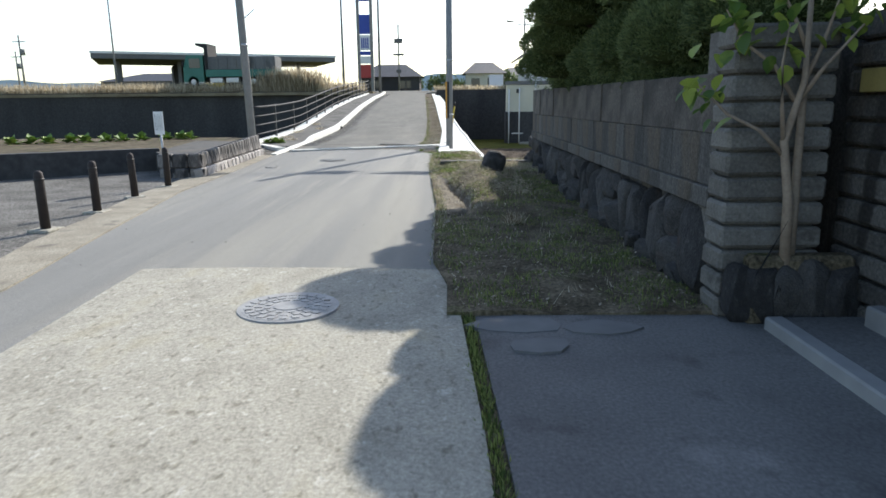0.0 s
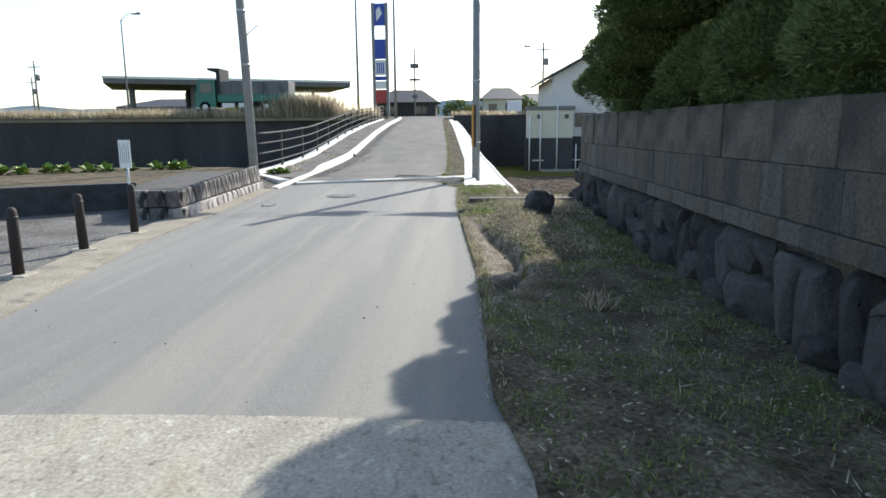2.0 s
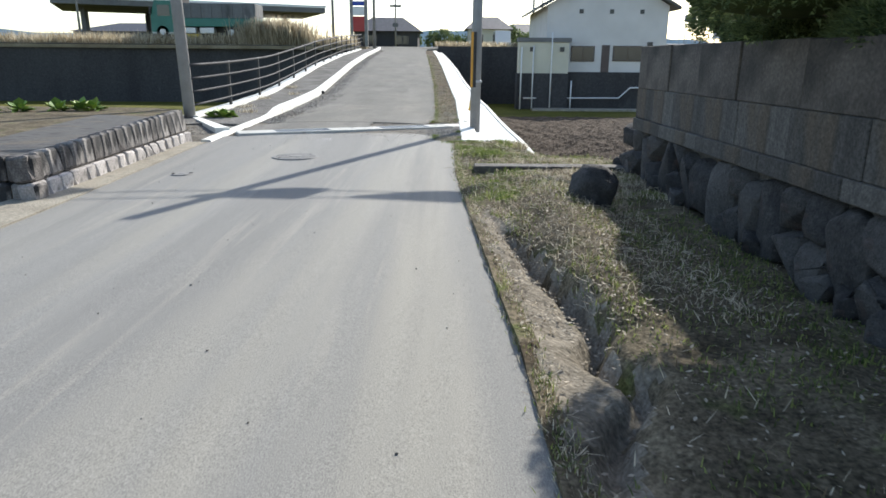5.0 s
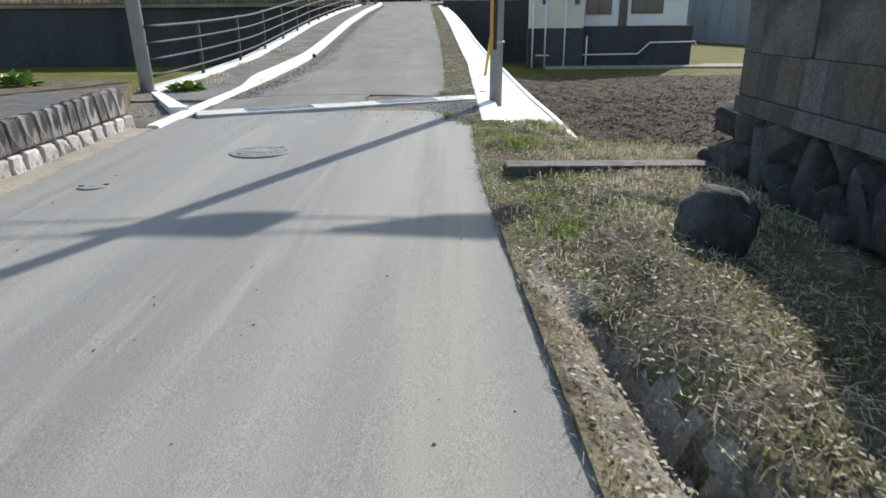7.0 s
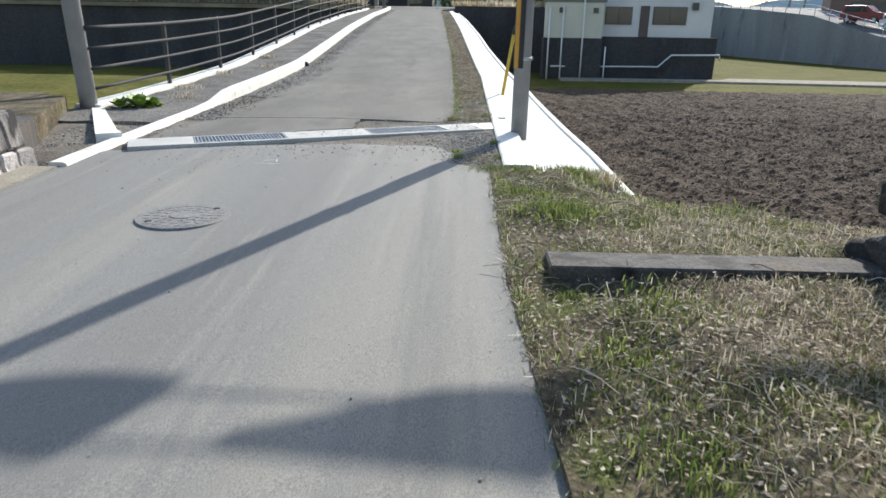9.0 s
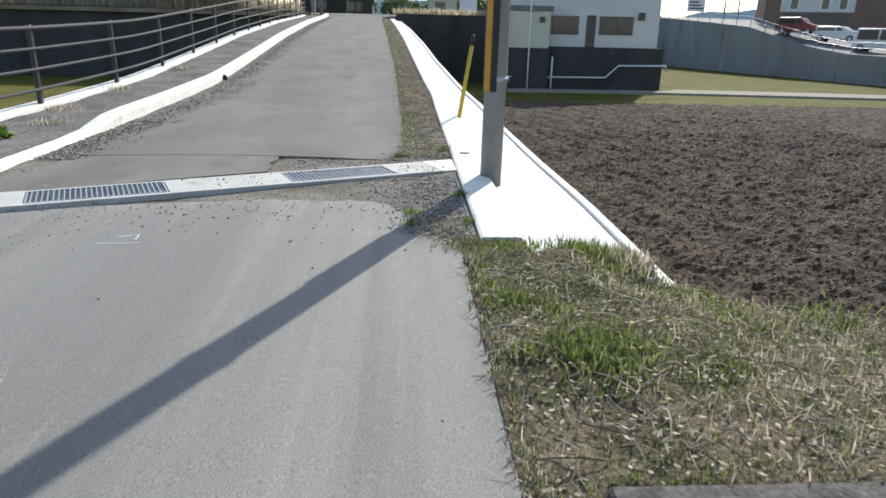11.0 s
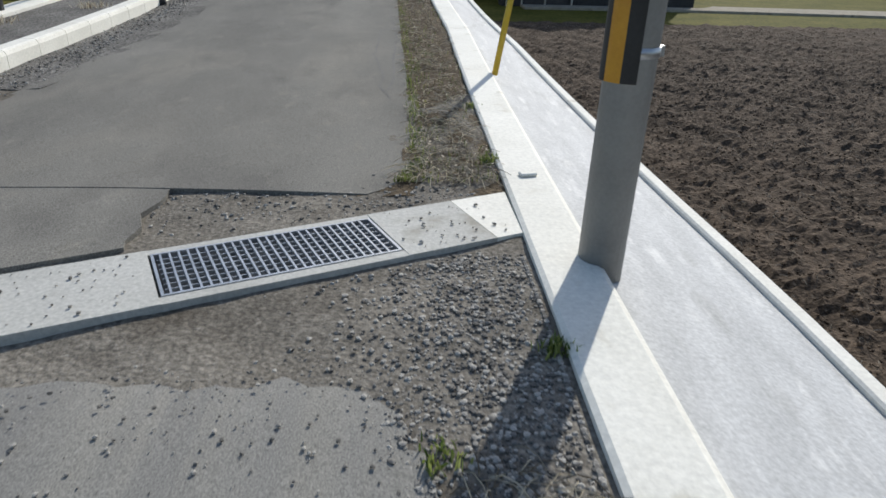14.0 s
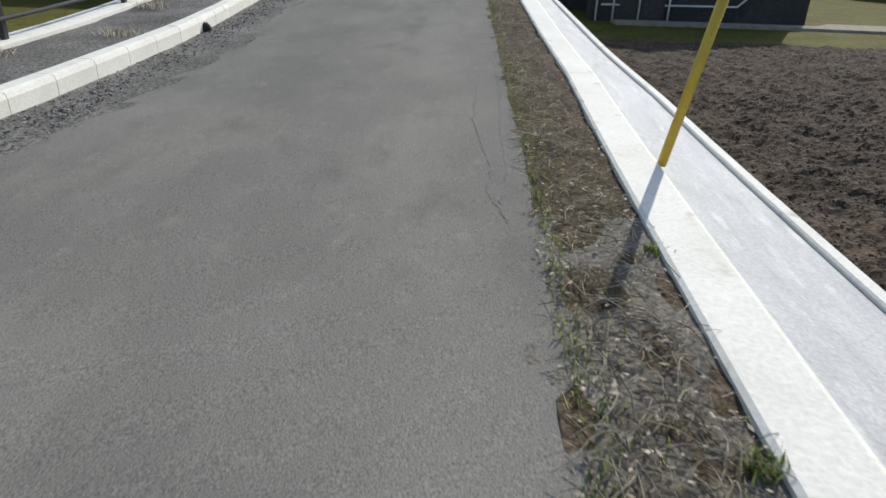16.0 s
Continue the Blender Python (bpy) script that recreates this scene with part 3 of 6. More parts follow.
# ---- poles ----
pole = thing("utility_pole", "grey painted steel pole standing on the white kerb", "pole", -0.05, 19.42, 0.1)
bm = bmesh.new()
tube(bm, [(0, 0, -0.2), (0.008, -0.06, 2.0), (0.02, -0.15, 5.15)], [0.1, 0.096, 0.087], 24)
part("shaft", bm, STEEL_PAINT, pole)
for k, z in ((0, 0.9), (1, 2.4)):
    bm = bmesh.new()
    tube(bm, [(0.003 + 0.003 * z, -0.03 * z, z + 0.12), (0.003 + 0.003 * z, -0.03 * z, z + 0.16)], 0.105, 24)
    strap = part("strap", bm, GALV, pole, "steel strap")
    bm = bmesh.new()
    box(bm, 0.09, 0.125, -0.015 - 0.03 * z, 0.015 - 0.03 * z, z + 0.12, z + 0.16)
    part("bolt", bm, GALV, strap)
for k, (a0, a1, mat) in enumerate(((155, 198, BLACK), (198, 236, ORANGE), (236, 268, BLACK))):
    bm = bmesh.new()
    lo, hi = [], []
    for j in range(7):
        t = radians(a0 + (a1 - a0) * j / 6)
        for r, row in ((0.111, 0), (0.1, 1)):
            for z in (0.93, 1.95):
                lo.append(bm.verts.new((0.004 + r * math.cos(t), r * math.sin(t) - 0.03 * z, z)))
    q = [lo[i * 4:i * 4 + 4] for i in range(7)]
    for u, w in zip(q, q[1:]):
        bm.faces.new((u[0], w[0], w[1], u[1]))
        bm.faces.new((u[0], u[2], w[2], w[0]))
        bm.faces.new((u[1], w[1], w[3], u[3]))
    bm.faces.new((q[0][0], q[0][1], q[0][3], q[0][2]))
    bm.faces.new((q[-1][0], q[-1][2], q[-1][3], q[-1][1]))
    part("guard_stripe", bm, mat, pole, "orange reflective strip" if mat is ORANGE else "black rubber strip")
lpole = thing("utility_pole", "grey concrete utility pole beside the railing", "pole", -6.13, 20.75, 0.0)
bm = bmesh.new()
tube(bm, [(0, 0, -1.7), (-0.15, 0.0, 4.0), (-0.33, 0.0, 9.5)], [0.125, 0.115, 0.09], 20)
part("shaft", bm, POLE_CONC, lpole)
for z in (3.2, 4.6, 6.2):
    bm = bmesh.new()
    tube(bm, [(-0.036 * z, 0, z), (-0.036 * z, 0, z + 0.07)], 0.122, 16)
    part("band", bm, GALV, lpole, "steel band")
bm = bmesh.new()
tube(bm, [(-0.14, -0.08, 3.9), (0.3, -0.1, 4.25)], 0.015, 6)
part("step_bolt", bm, GALV, lpole)
ypost = thing("marker_post", "leaning yellow steel marker post with black top", "post", -0.02, 23.4, road_z(23.4) - 0.02)
bm = bmesh.new()
tube(bm, [(0, 0, 0), (0.14, -0.17, 1.05)], 0.03, 12)
part("shaft", bm, YELLOW, ypost)
bm = bmesh.new()
tube(bm, [(0.14, -0.17, 1.05), (0.152, -0.185, 1.14), (0.157, -0.191, 1.18), (0.159, -0.194, 1.195)], [0.032, 0.032, 0.026, 0.008], 12)
part("cap", bm, BLACK, ypost, "black rubber cap")

# overhead cable with hanging closures between the far-left pole and a pole across the field
# Unseen overhead; shaped after the shadow line it casts across the lane.
cable = thing("overhead_cable", "black overhead cable pair with tapered splice closures", "cable")
cz = lambda x: 5.3 + 0.0009 * (x - 12) ** 2
cy = lambda x: 20.4 + 0.32 * min(1, max(0, (-1 - x) / 5.3))
for dz in (0.0, -0.24):
    bm = bmesh.new()
    tube(bm, [(x, cy(x), cz(x) + dz) for x in steps(-6.3, 33, 30)], 0.012, 6)
    part("wire", bm, BLACK, cable)
for cx in (-1.5, 1.05, 2.75, 4.55):
    bm = bmesh.new()
    extrude_outline(bm, ((cx - 0.82, -0.01), (cx - 0.55, -0.12), (cx - 0.22, -0.27), (cx + 0.05, -0.31), (cx + 0.4, -0.3), (cx + 0.38, 0.03)), -0.06, 0.06, Matrix.Translation((0, cy(cx), cz(cx))) @ Matrix.Rotation(radians(90), 4, "X"))
    part("closure", bm, BLACK, cable, "black splice closure")
rp = thing("utility_pole", "grey concrete utility pole across the field", "pole", 33, 20.4, FIELD)
bm = bmesh.new()
tube(bm, [(0, 0, -0.2), (0, 0, 10.0)], [0.17, 0.11], 16)
part("shaft", bm, POLE_CONC, rp)

# ---- stone wall of the garden ----
WX = 1.78
WY0, WY1 = 4.5, 14.7
wall = thing("wall_east", "grey block wall on a base of dark field stones", "wall", kind="structure")
bm = bmesh.new()
box(bm, WX + 0.1, WX + 0.5, WY0, WY1 - 0.12, -0.5, 1.5)
part("core", bm, BLOCK, wall)
bm = bmesh.new()
box(bm, WX + 0.2, 14, WY1 - 0.4, WY1 - 0.05, -1.7, 1.66)
part("core", bm, BLOCK, wall)
random.seed(4)
top_z = lambda y: 1.6 + 0.01 * (y - 4.8)
for z0, z1, w, off in ((0.70, 0.84, 1.15, -0.03), (0.843, 1.2, 0.8, 0.0), (1.203, 0, 0.95, 0.004)):
    y = WY0 + 0.01
    while y < WY1 - 0.1:
        ww = min(w * random.uniform(0.85, 1.15), WY1 - y)
        if WY1 - y - ww < 0.3:
            ww = WY1 - y
        hi = z1 or top_z(y + ww / 2)
        bm = bmesh.new()
        box(bm, -0.16, 0.16, 0.001, ww - 0.001, z0 - 0.001, hi, 0.007)
        ob = part("block", bm, BLOCK if z1 else COPING, wall)
        ob.matrix_world = pose(WX + 0.16 + off + random.uniform(-0.006, 0.006), y, 0, 0, random.uniform(-0.3, 0.3), random.uniform(-0.3, 0.3))
        y += ww


def split_stone(seed):
    """An angular stone about one unit across, with worn edges."""
    rnd = random.Random(seed)
    bm = bmesh.new()
    for _ in range(26):
        d = Vector((rnd.gauss(0, 1), rnd.gauss(0, 1), rnd.gauss(0, 1))).normalized()
        bm.verts.new([0.5 * math.copysign(abs(c) ** 0.5, c) * rnd.uniform(0.86, 1.06) for c in d])
    out = bmesh.ops.convex_hull(bm, input=bm.verts[:])
    junk = list({g for g in out["geom_interior"] + out["geom_unused"] if isinstance(g, bmesh.types.BMVert)})
    if junk:
        bmesh.ops.delete(bm, geom=junk, context="VERTS")
    bmesh.ops.bevel(bm, geom=bm.edges[:], offset=0.035, segments=2, affect="EDGES", profile=0.6)
    for v in bm.verts:
        v.co *= 1 + 0.07 * noise.noise(v.co * 5 + Vector((seed, 0, 0)))
    for f in bm.faces:
        f.smooth = True
    return bm


shapes = []
for s in range(9):
    bm = split_stone(s + 3)
    me = bpy.data.meshes.new("stone")
    bm.to_mesh(me)
    bm.free()
    me.materials.append(FIELDSTONE)
    shapes.append(me)


def stone(parent, x, y, z, w, d, h, seed, rz=0, rx=0):
    ob = new("stone", shapes[seed % len(shapes)])
    ob.parent = parent
    ob.matrix_world = pose(x, y, z, rx, 0, rz) @ Matrix.Diagonal((d, w, h, 1))
    return ob


y = WY0 + 0.05
k = 0
while y < WY1 + 0.1:
    w = random.uniform(0.26, 0.48)
    zb = verge_z(WX - 0.1, y)
    if random.random() < 0.72:
        h = 0.78 - zb * 0.6 + random.uniform(-0.06, 0.03)
        stone(wall, WX + 0.17, y + w / 2, zb - 0.1 + h / 2, w * 1.12, 0.5, h, k, random.uniform(-8, 8) + random.choice((0, 180)), random.uniform(-8, 8))
    else:
        stone(wall, WX + 0.15, y + w / 2, zb + 0.12, w * 1.14, 0.5, 0.42, k, random.uniform(0, 20))
        stone(wall, WX + 0.18, y + w / 2 + 0.04, zb + 0.45, w * 1.1, 0.46, 0.4, k + 2, random.uniform(0, 20))
    if random.random() < 0.5:
        stone(wall, WX + 0.02, y + w, zb + 0.04, 0.26, 0.3, 0.26, k + 5, random.uniform(0, 90))
    y += w * 0.93
    k += 1
for j in range(6):
    stone(wall, WX + 0.35 + 0.55 * j, WY1 + 0.02, -0.1 + random.uniform(-0.1, 0.1), 0.5, 0.66, 1.7, k + j, random.uniform(-10, 10))

# gate pillar with stacked rock-faced courses, and the wing behind it
gate = thing("gate_pillar", "gate pillar of rock-faced stone courses with deep joints", "pillar", kind="structure")
bm = bmesh.new()
box(bm, 1.8, 2.34, 4.26, 4.8, -0.2, 1.87)
part("core", bm, PILLAR, gate)
for j in range(12):
    z = j * 0.157
    for x0, x1, y0, y1 in ((1.735, 2.38, 4.2, 4.5),):
        bm = bmesh.new()
        box(bm, x0, x1, y0, y1, z + 0.012, z + 0.15, 0.02)
        for v in bm.verts:
            v.co += Vector((noise.noise(v.co * 5), noise.noise(v.co * 5 + Vector((9, 0, 0))), noise.noise(v.co * 4))) * 0.012
        part("course", bm, PILLAR, gate)
recess = thing("wall_gate", "dark rock-faced stone wall beside the gate", "wall", kind="structure")
bm = bmesh.new()
box(bm, 2.62, 3.0, 1.6, 5.0, -0.2, 1.95)
part("core", bm, BLOCK, recess)
for j in range(12):
    z = j * 0.161
    for y0 in (1.7, 2.6, 3.5):
        bm = bmesh.new()
        box(bm, 2.55, 2.75, y0 + 0.006, y0 + 0.894, z + 0.012, z + 0.15, 0.018)
        part("course", bm, BLOCK, recess)
bm = bmesh.new()
box(bm, 2.52, 2.55, 3.55, 4.22, 1.46, 1.6, 0.004)
tagged(part("wall_plate", bm, OCHRE), "dull yellow plate fixed to the gate wall", "plate")
lattice = thing("lattice_panel", "metal lattice panel on top of the gate wall", "lattice")
for k in range(18):
    for s in (1, -1):
        bm = bmesh.new()
        yb = 2.0 + k * 0.11
        tube(bm, [(2.75, yb, 1.94), (2.75, yb + s * 0.35, 2.45)], 0.008, 5)
        part("slat", bm, BLACK_METAL, lattice)
# planted bed and steps in the gate recess
bed = thing("planter", "raised planting bed edged with rough stones", "planter")
bm = bmesh.new()
box(bm, 1.88, 2.54, 4.05, 4.2, 0.0, 0.46, 0.03)
part("soil", bm, TURF, bed, "mossy soil")
for j, (px, py, w, d, h) in enumerate(((1.85, 4.13, 0.16, 0.2, 0.4), (1.95, 4.08, 0.2, 0.22, 0.44), (2.12, 4.08, 0.2, 0.3, 0.42), (2.28, 4.08, 0.2, 0.3, 0.48), (2.44, 4.07, 0.2, 0.3, 0.42), (2.54, 4.1, 0.18, 0.26, 0.46))):
    stone(bed, px, py, 0.2, w, d, h, j, 7 * j)
for name, x0, x1, z1, y0, y1 in (("step", 1.95, 2.62, 0.1, -1.2, 3.97), ("step", 2.46, 3.2, 0.22, -1.2, 3.8)):
    flight = thing(name, "entrance step of dark concrete with a pale granite edge", "step", kind="structure")
    bm = bmesh.new()
    box(bm, x0, x0 + 0.12, y0, y1, 0.0, z1, 0.012)
    part("nosing", bm, SIDE_CONCRETE, flight, "pale granite edge stone")
    bm = bmesh.new()
    box(bm, x0 + 0.121, x1, y0, y1 - 0.01, 0.0, z1 - 0.006)
    part("tread", bm, PAD, flight)

# ---- low granite wall and terrace across the lane ----
terrace = thing("terrace", "paved terrace above a low stone wall", "terrace", kind="structure")
bm = bmesh.new()
extrude_outline(bm, ((-5.02, 13.05), (-4.98, 17.2), (-5.45, 18.3), (-7.2, 18.8), (-6.35, 14.2), (-5.75, 13.2)), FIELD, 0.49)
part("paving", bm, BLOCK, terrace)
bm = bmesh.new()
extrude_outline(bm, ((-6.36, 14.2), (-7.21, 18.8), (-5.46, 18.32), (-6.3, 20.4), (-7.0, 20.9), (-60, 23), (-60, -18), (-7.9, 13.3)), FIELD, 0.48)
part("bed", bm, TURF, terrace, "rough grass behind the low wall")
bm = bmesh.new()
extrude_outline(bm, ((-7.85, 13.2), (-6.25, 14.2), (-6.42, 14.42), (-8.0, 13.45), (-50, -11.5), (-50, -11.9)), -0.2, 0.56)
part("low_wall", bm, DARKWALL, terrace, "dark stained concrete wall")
gran = thing("granite_wall", "two courses of rough split granite beside the lane", "wall", kind="structure")
random.seed(9)
for z0, z1, batter, w in ((0.02, 0.24, 0.0, 0.27), (0.245, 0.52, 0.05, 0.22)):
    y = 12.86
    while y < 17.2:
        ww = w * random.uniform(0.8, 1.25)
        bm = bmesh.new()
        box(bm, -0.2, 0.0, 0.007, ww - 0.007, 0, z1 - z0 + (0.0 if z0 < 0.1 else 0.02 * (y - 12.86)), 0.025)
        bmesh.ops.subdivide_edges(bm, edges=bm.edges[:], cuts=1)
        for v in bm.verts:
            v.co += Vector((1, 0.3, 0.25)) * 0.032 * noise.noise(v.co * 8 + Vector((y, z0 * 9, 0)))
        ob = part("block", bm, GRANITE if z0 < 0.1 else DARK_GRANITE, gran)
        ob.matrix_world = pose(-4.83 - batter - 0.015 * (y - 12.86), y, z0 + lerp_table(((12, 0.0), (17, 0.1)), y), 0, -8, 0.9)
        y += ww
    # Both end courses use DARK_GRANITE: shade of the end face put into the colour.
    for j in range(3):
        bm = bmesh.new()
        box(bm, 0.006, 0.294, 0.0, 0.2, 0, z1 - z0, 0.025)
        ob = part("block", bm, DARK_GRANITE, gran)
        ob.matrix_world = pose(-5.72 + j * 0.3 - batter, 12.88 + batter, z0, 0, 0, -1)

# ---- bollards, sign, manholes ----
bm = bmesh.new()
tube(bm, [(0, 0, -0.05), (0, 0, 0.6), (0, 0, 0.655), (0, 0, 0.68)], [0.056, 0.052, 0.047, 0.026], 16)
bol = thing("bollard", "dark brown round bollard set in a concrete foot", "bollard", -4.98, 11.53, 0.06, 0, "bollards along the gravel lot")
part("post", bm, BROWN, bol)
bm = bmesh.new()
box(bm, -0.14, 0.14, -0.14, 0.14, -0.1, 0.012, 0.01)
part("foot", bm, OLD_CONCRETE, bol)
bm = bmesh.new()
tube(bm, [(0, 0, 0.57), (0, 0, 0.595)], 0.0555, 16)
part("ring", bm, BLACK, bol)
for bx, by in ((-4.94, 10.2), (-4.8, 8.8), (-4.72, 7.5), (-4.65, 6.2), (-4.6, 4.9), (-4.6, 3.6)):
    copy_thing(bol, pose(bx, by, road_z(by), 0, random.uniform(-1.5, 1.5), random.uniform(0, 90)))
notice = thing("sign", "white notice board with dark lines on a grey post", "sign", -5.1, 11.72, 0.06, -6)
bm = bmesh.new()
tube(bm, [(0, 0.02, -0.05), (-0.02, 0.02, 1.26)], 0.017, 8)
part("post", bm, GALV, notice)
bm = bmesh.new()
box(bm, -0.115, 0.065, 0.0, 0.012, 0.89, 1.285, 0.003)
part("board", bm, WHITE, notice)
for j in range(5):
    bm = bmesh.new()
    box(bm, -0.088 + 0.03 * j, -0.083 + 0.03 * j, -0.003, 0.001, 0.96, 1.24 - 0.03 * (j % 2))
    part("text_line", bm, GREYWALL, notice, "dark line of unreadable writing")


def manhole(x, y, r, rz):
    z = crown(x, y) + (0.017 if y < 5.4 else 0.004)
    mh = thing("manhole_cover", "patterned cast iron manhole cover in the lane" if r > 0.2 else "small round iron valve cover in the lane", "manhole", x, y, z, rz)
    metal = IRON if y < 5.4 else WORN_IRON
    bm = bmesh.new()
    tube(bm, [(0, 0, -0.05), (0, 0, 0.004)], r, 48)
    part("frame", bm, metal, mh)
    bm = bmesh.new()
    tube(bm, [(0, 0, -0.05), (0, 0, 0.006)], r * 0.92, 48)
    part("disc", bm, metal, mh)
    bm = bmesh.new()
    tube(bm, [(0, 0, 0.0), (0, 0, 0.011)], r * 0.3, 28)
    if r > 0.2:
        for ring, (r0, r1, n) in enumerate(((0.36, 0.48, 12), (0.52, 0.66, 16), (0.7, 0.86, 22))):
            for i in range(n):
                a0 = 2 * math.pi * (i + 0.5 * (ring % 2)) / n
                a1 = a0 + 2 * math.pi / n * 0.66
                extrude_outline(bm, [(r * q * math.cos(a), r * q * math.sin(a)) for q, a in ((r0, a0), (r1, a0 + 0.04), (r1, a1), (r0, a1 + 0.05))], 0.0, 0.011 if y < 5.4 else 0.0085)
    part("relief", bm, metal, mh)
    for a in (0.3, 3.4):
        bm = bmesh.new()
        box(bm, r * 0.78 * math.cos(a) - 0.02, r * 0.78 * math.cos(a) + 0.02, r * 0.78 * math.sin(a) - 0.012, r * 0.78 * math.sin(a) + 0.012, 0.002, 0.0125)
        part("key_hole", bm, BLACK, mh)


manhole(-1.13, 4.36, 0.345, 8)
manhole(-2.79, 15.72, 0.33, 30)
manhole(-3.91, 14.36, 0.13, 0)

# boulder, slab on the verge
bm = rock(bmesh.new(), (0.95, 0.95, 0.95), 21, 0.3, 3)
b = tagged(part("boulder", bm, FIELDSTONE), "dark rounded boulder lying on the grass verge", "boulder")
b.matrix_world = pose(0.79, 12.45, verge_z(0.79, 12.45) + 0.13, 0, 0, 25) @ Matrix.Diagonal((0.43, 0.4, 0.43, 1))
bm = bmesh.new()
box(bm, -0.24, 1.75, 14.75, 15.03, 0.0, 0.19, 0.012)
tagged(part("concrete_slab", bm, BLOCK), "long weathered concrete slab lying across the verge", "slab")

# ---- fields ----
def soil_z(x, y):
    v = Vector((x, y, 0))
    fade = 1.0 if y < 40 else 0.8
    return FIELD + 0.16 + fade * (0.05 * noise.noise(v * 1.1) + 0.05 * abs(noise.noise(v * 2.6)) + 0.055 * noise.noise(v * 5.2) + 0.04 * noise.noise(v * 10) + 0.035 * math.sin(x * 6.5 + y * 1.6 + 2 * noise.noise(v * 0.6)))


structure(part("field", sheet(bmesh.new(), lambda y: steps(0.97 - 0.04 * max(0, y - 26), 15, 170), steps(17.2, 36, 260), soil_z, FIELD - 0.5, True), SOIL), "ploughed brown field with rough clods", "field")
structure(part("field", sheet(bmesh.new(), lambda y: steps(15, 46, 150), steps(16, 46.3, 150), soil_z, FIELD - 0.5, True), SOIL), "ploughed brown field", "field")
structure(part("field", sheet(bmesh.new(), lambda y: steps(0.97 - 0.04 * max(0, y - 26), 15, 110), steps(36, 46.3, 80), soil_z, FIELD - 0.5, True), SOIL), "ploughed brown field", "field")
random.seed(12)
base_rocks = []
for s in range(5):
    b0 = rock(bmesh.new(), (1, 0.85, 0.6), s + 40, 0.6, 1)
    base_rocks.append(([v.co.copy() for v in b0.verts], [[v.index for v in f.verts] for f in b0.faces]))
    b0.free()


def scatter_rocks(n, place, size, rise=0.2):
    """Vertices and faces of n small stones at place() with size()."""
    vv, ff = [], []
    for _ in range(n):
        x, y, z = place()
        s = size()
        vs, fs = random.choice(base_rocks)
        a = random.uniform(0, 6.28)
        ca, sa = math.cos(a) * s, math.sin(a) * s
        o = len(vv)
        vv.extend((x + p.x * ca - p.y * sa, y + p.x * sa + p.y * ca, z + p.z * s + rise * s) for p in vs)
        ff.extend([i + o for i in f] for f in fs)
    return vv, ff


def stuff(name, vv, ff, mat, label, category, parent=None):
    me = bpy.data.meshes.new(name)
    me.from_pydata(vv, [], ff)
    me.materials.append(mat)
    ob = tagged(new(name, me), label, category, kind="stuff")
    if parent:
        ob.parent = parent
    return ob


def field_spot():
    y = 17.3 + 28 * random.random() ** 1.6
    x = random.uniform(0.95, 4 + (y - 12) * 0.9)
    return x, y, soil_z(x, y)


stuff("soil_clods", *scatter_rocks(36000, field_spot, lambda: 0.014 + 0.042 * random.random() ** 2.2, 0.15), SOIL, "scattered lumps of dry ploughed soil", "soil")
bm = bmesh.new()
extrude_outline(bm, ((5.5, 53.7), (14, 53.9), (24, 53.0), (45, 50.8), (45, 53.2), (26, 55.9), (17, 56.6), (15.9, 55.3), (5.5, 55.2)), FIELD - 0.3, FIELD + 0.13)
structure(part("field_path", bm, SAND), "pale concrete farm path beside the field", "path")

# garden beds across the lane, below the terrace
bed_l = lambda x, y: -0.42 + 0.03 * noise.noise(Vector((x, y, 3)))
structure(part("garden", sheet(bmesh.new(), lambda y: [-70, -50, -40, -30] + steps(-24, -6.75 - 0.04 * max(0, y - 27), 14), steps(18.0, 35.5, 24), bed_l, FIELD), LAWN), "green and brown vegetable garden", "garden")
random.seed(31)
veg = None
for k in range(13):
    x, y = -7.7 - 0.42 * k + random.uniform(-0.12, 0.12), 20.1 - 0.22 * k + random.uniform(-0.25, 0.25)
    if veg is None:
        vv, ff = [], []
        for i in range(46):
            a, tilt, ln = random.uniform(0, 6.28), random.uniform(0.15, 1.3), random.uniform(0.16, 0.36)
            d = Vector((math.cos(a) * math.cos(tilt), math.sin(a) * math.cos(tilt), math.sin(tilt)))
            s = d.cross(Vector((0, 0, 1))).normalized() * ln * 0.28
            o = len(vv)
            vv.extend([tuple(q) for q in (d * 0.05, d * ln * 0.6 + s, d * ln + Vector((0, 0, -0.06)), d * ln * 0.6 - s)])
            ff.append((o, o + 1, o + 2, o + 3))
        me = bpy.data.meshes.new("vegetable_plant")
        me.from_pydata(vv, [], ff)
        me.materials.append(LEAF)
        veg = tagged(new("vegetable_plant", me), "leafy green vegetable plant in the garden bed", "plant", "garden vegetables")
        veg.matrix_world = pose(x, y, 0.48)
    else:
        copy_thing(veg, pose(x, y, 0.48, 0, 0, random.uniform(0, 360)))

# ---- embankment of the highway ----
# Shade of the side turned from the sun is put into near-black DARKWALL.
bank = thing("retaining_wall", "high concrete retaining wall below the highway, coloured as in shade", "wall", kind="structure")
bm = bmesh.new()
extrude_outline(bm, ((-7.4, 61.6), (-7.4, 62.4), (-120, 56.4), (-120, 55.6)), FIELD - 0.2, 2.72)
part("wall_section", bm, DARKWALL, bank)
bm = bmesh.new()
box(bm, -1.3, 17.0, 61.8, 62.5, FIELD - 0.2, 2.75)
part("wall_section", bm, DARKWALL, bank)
bm = bmesh.new()
extrude_outline(bm, ((-7.0, 61.0), (-7.0, 64), (-130, 58), (-130, 56.5)), 2.4, 2.66)
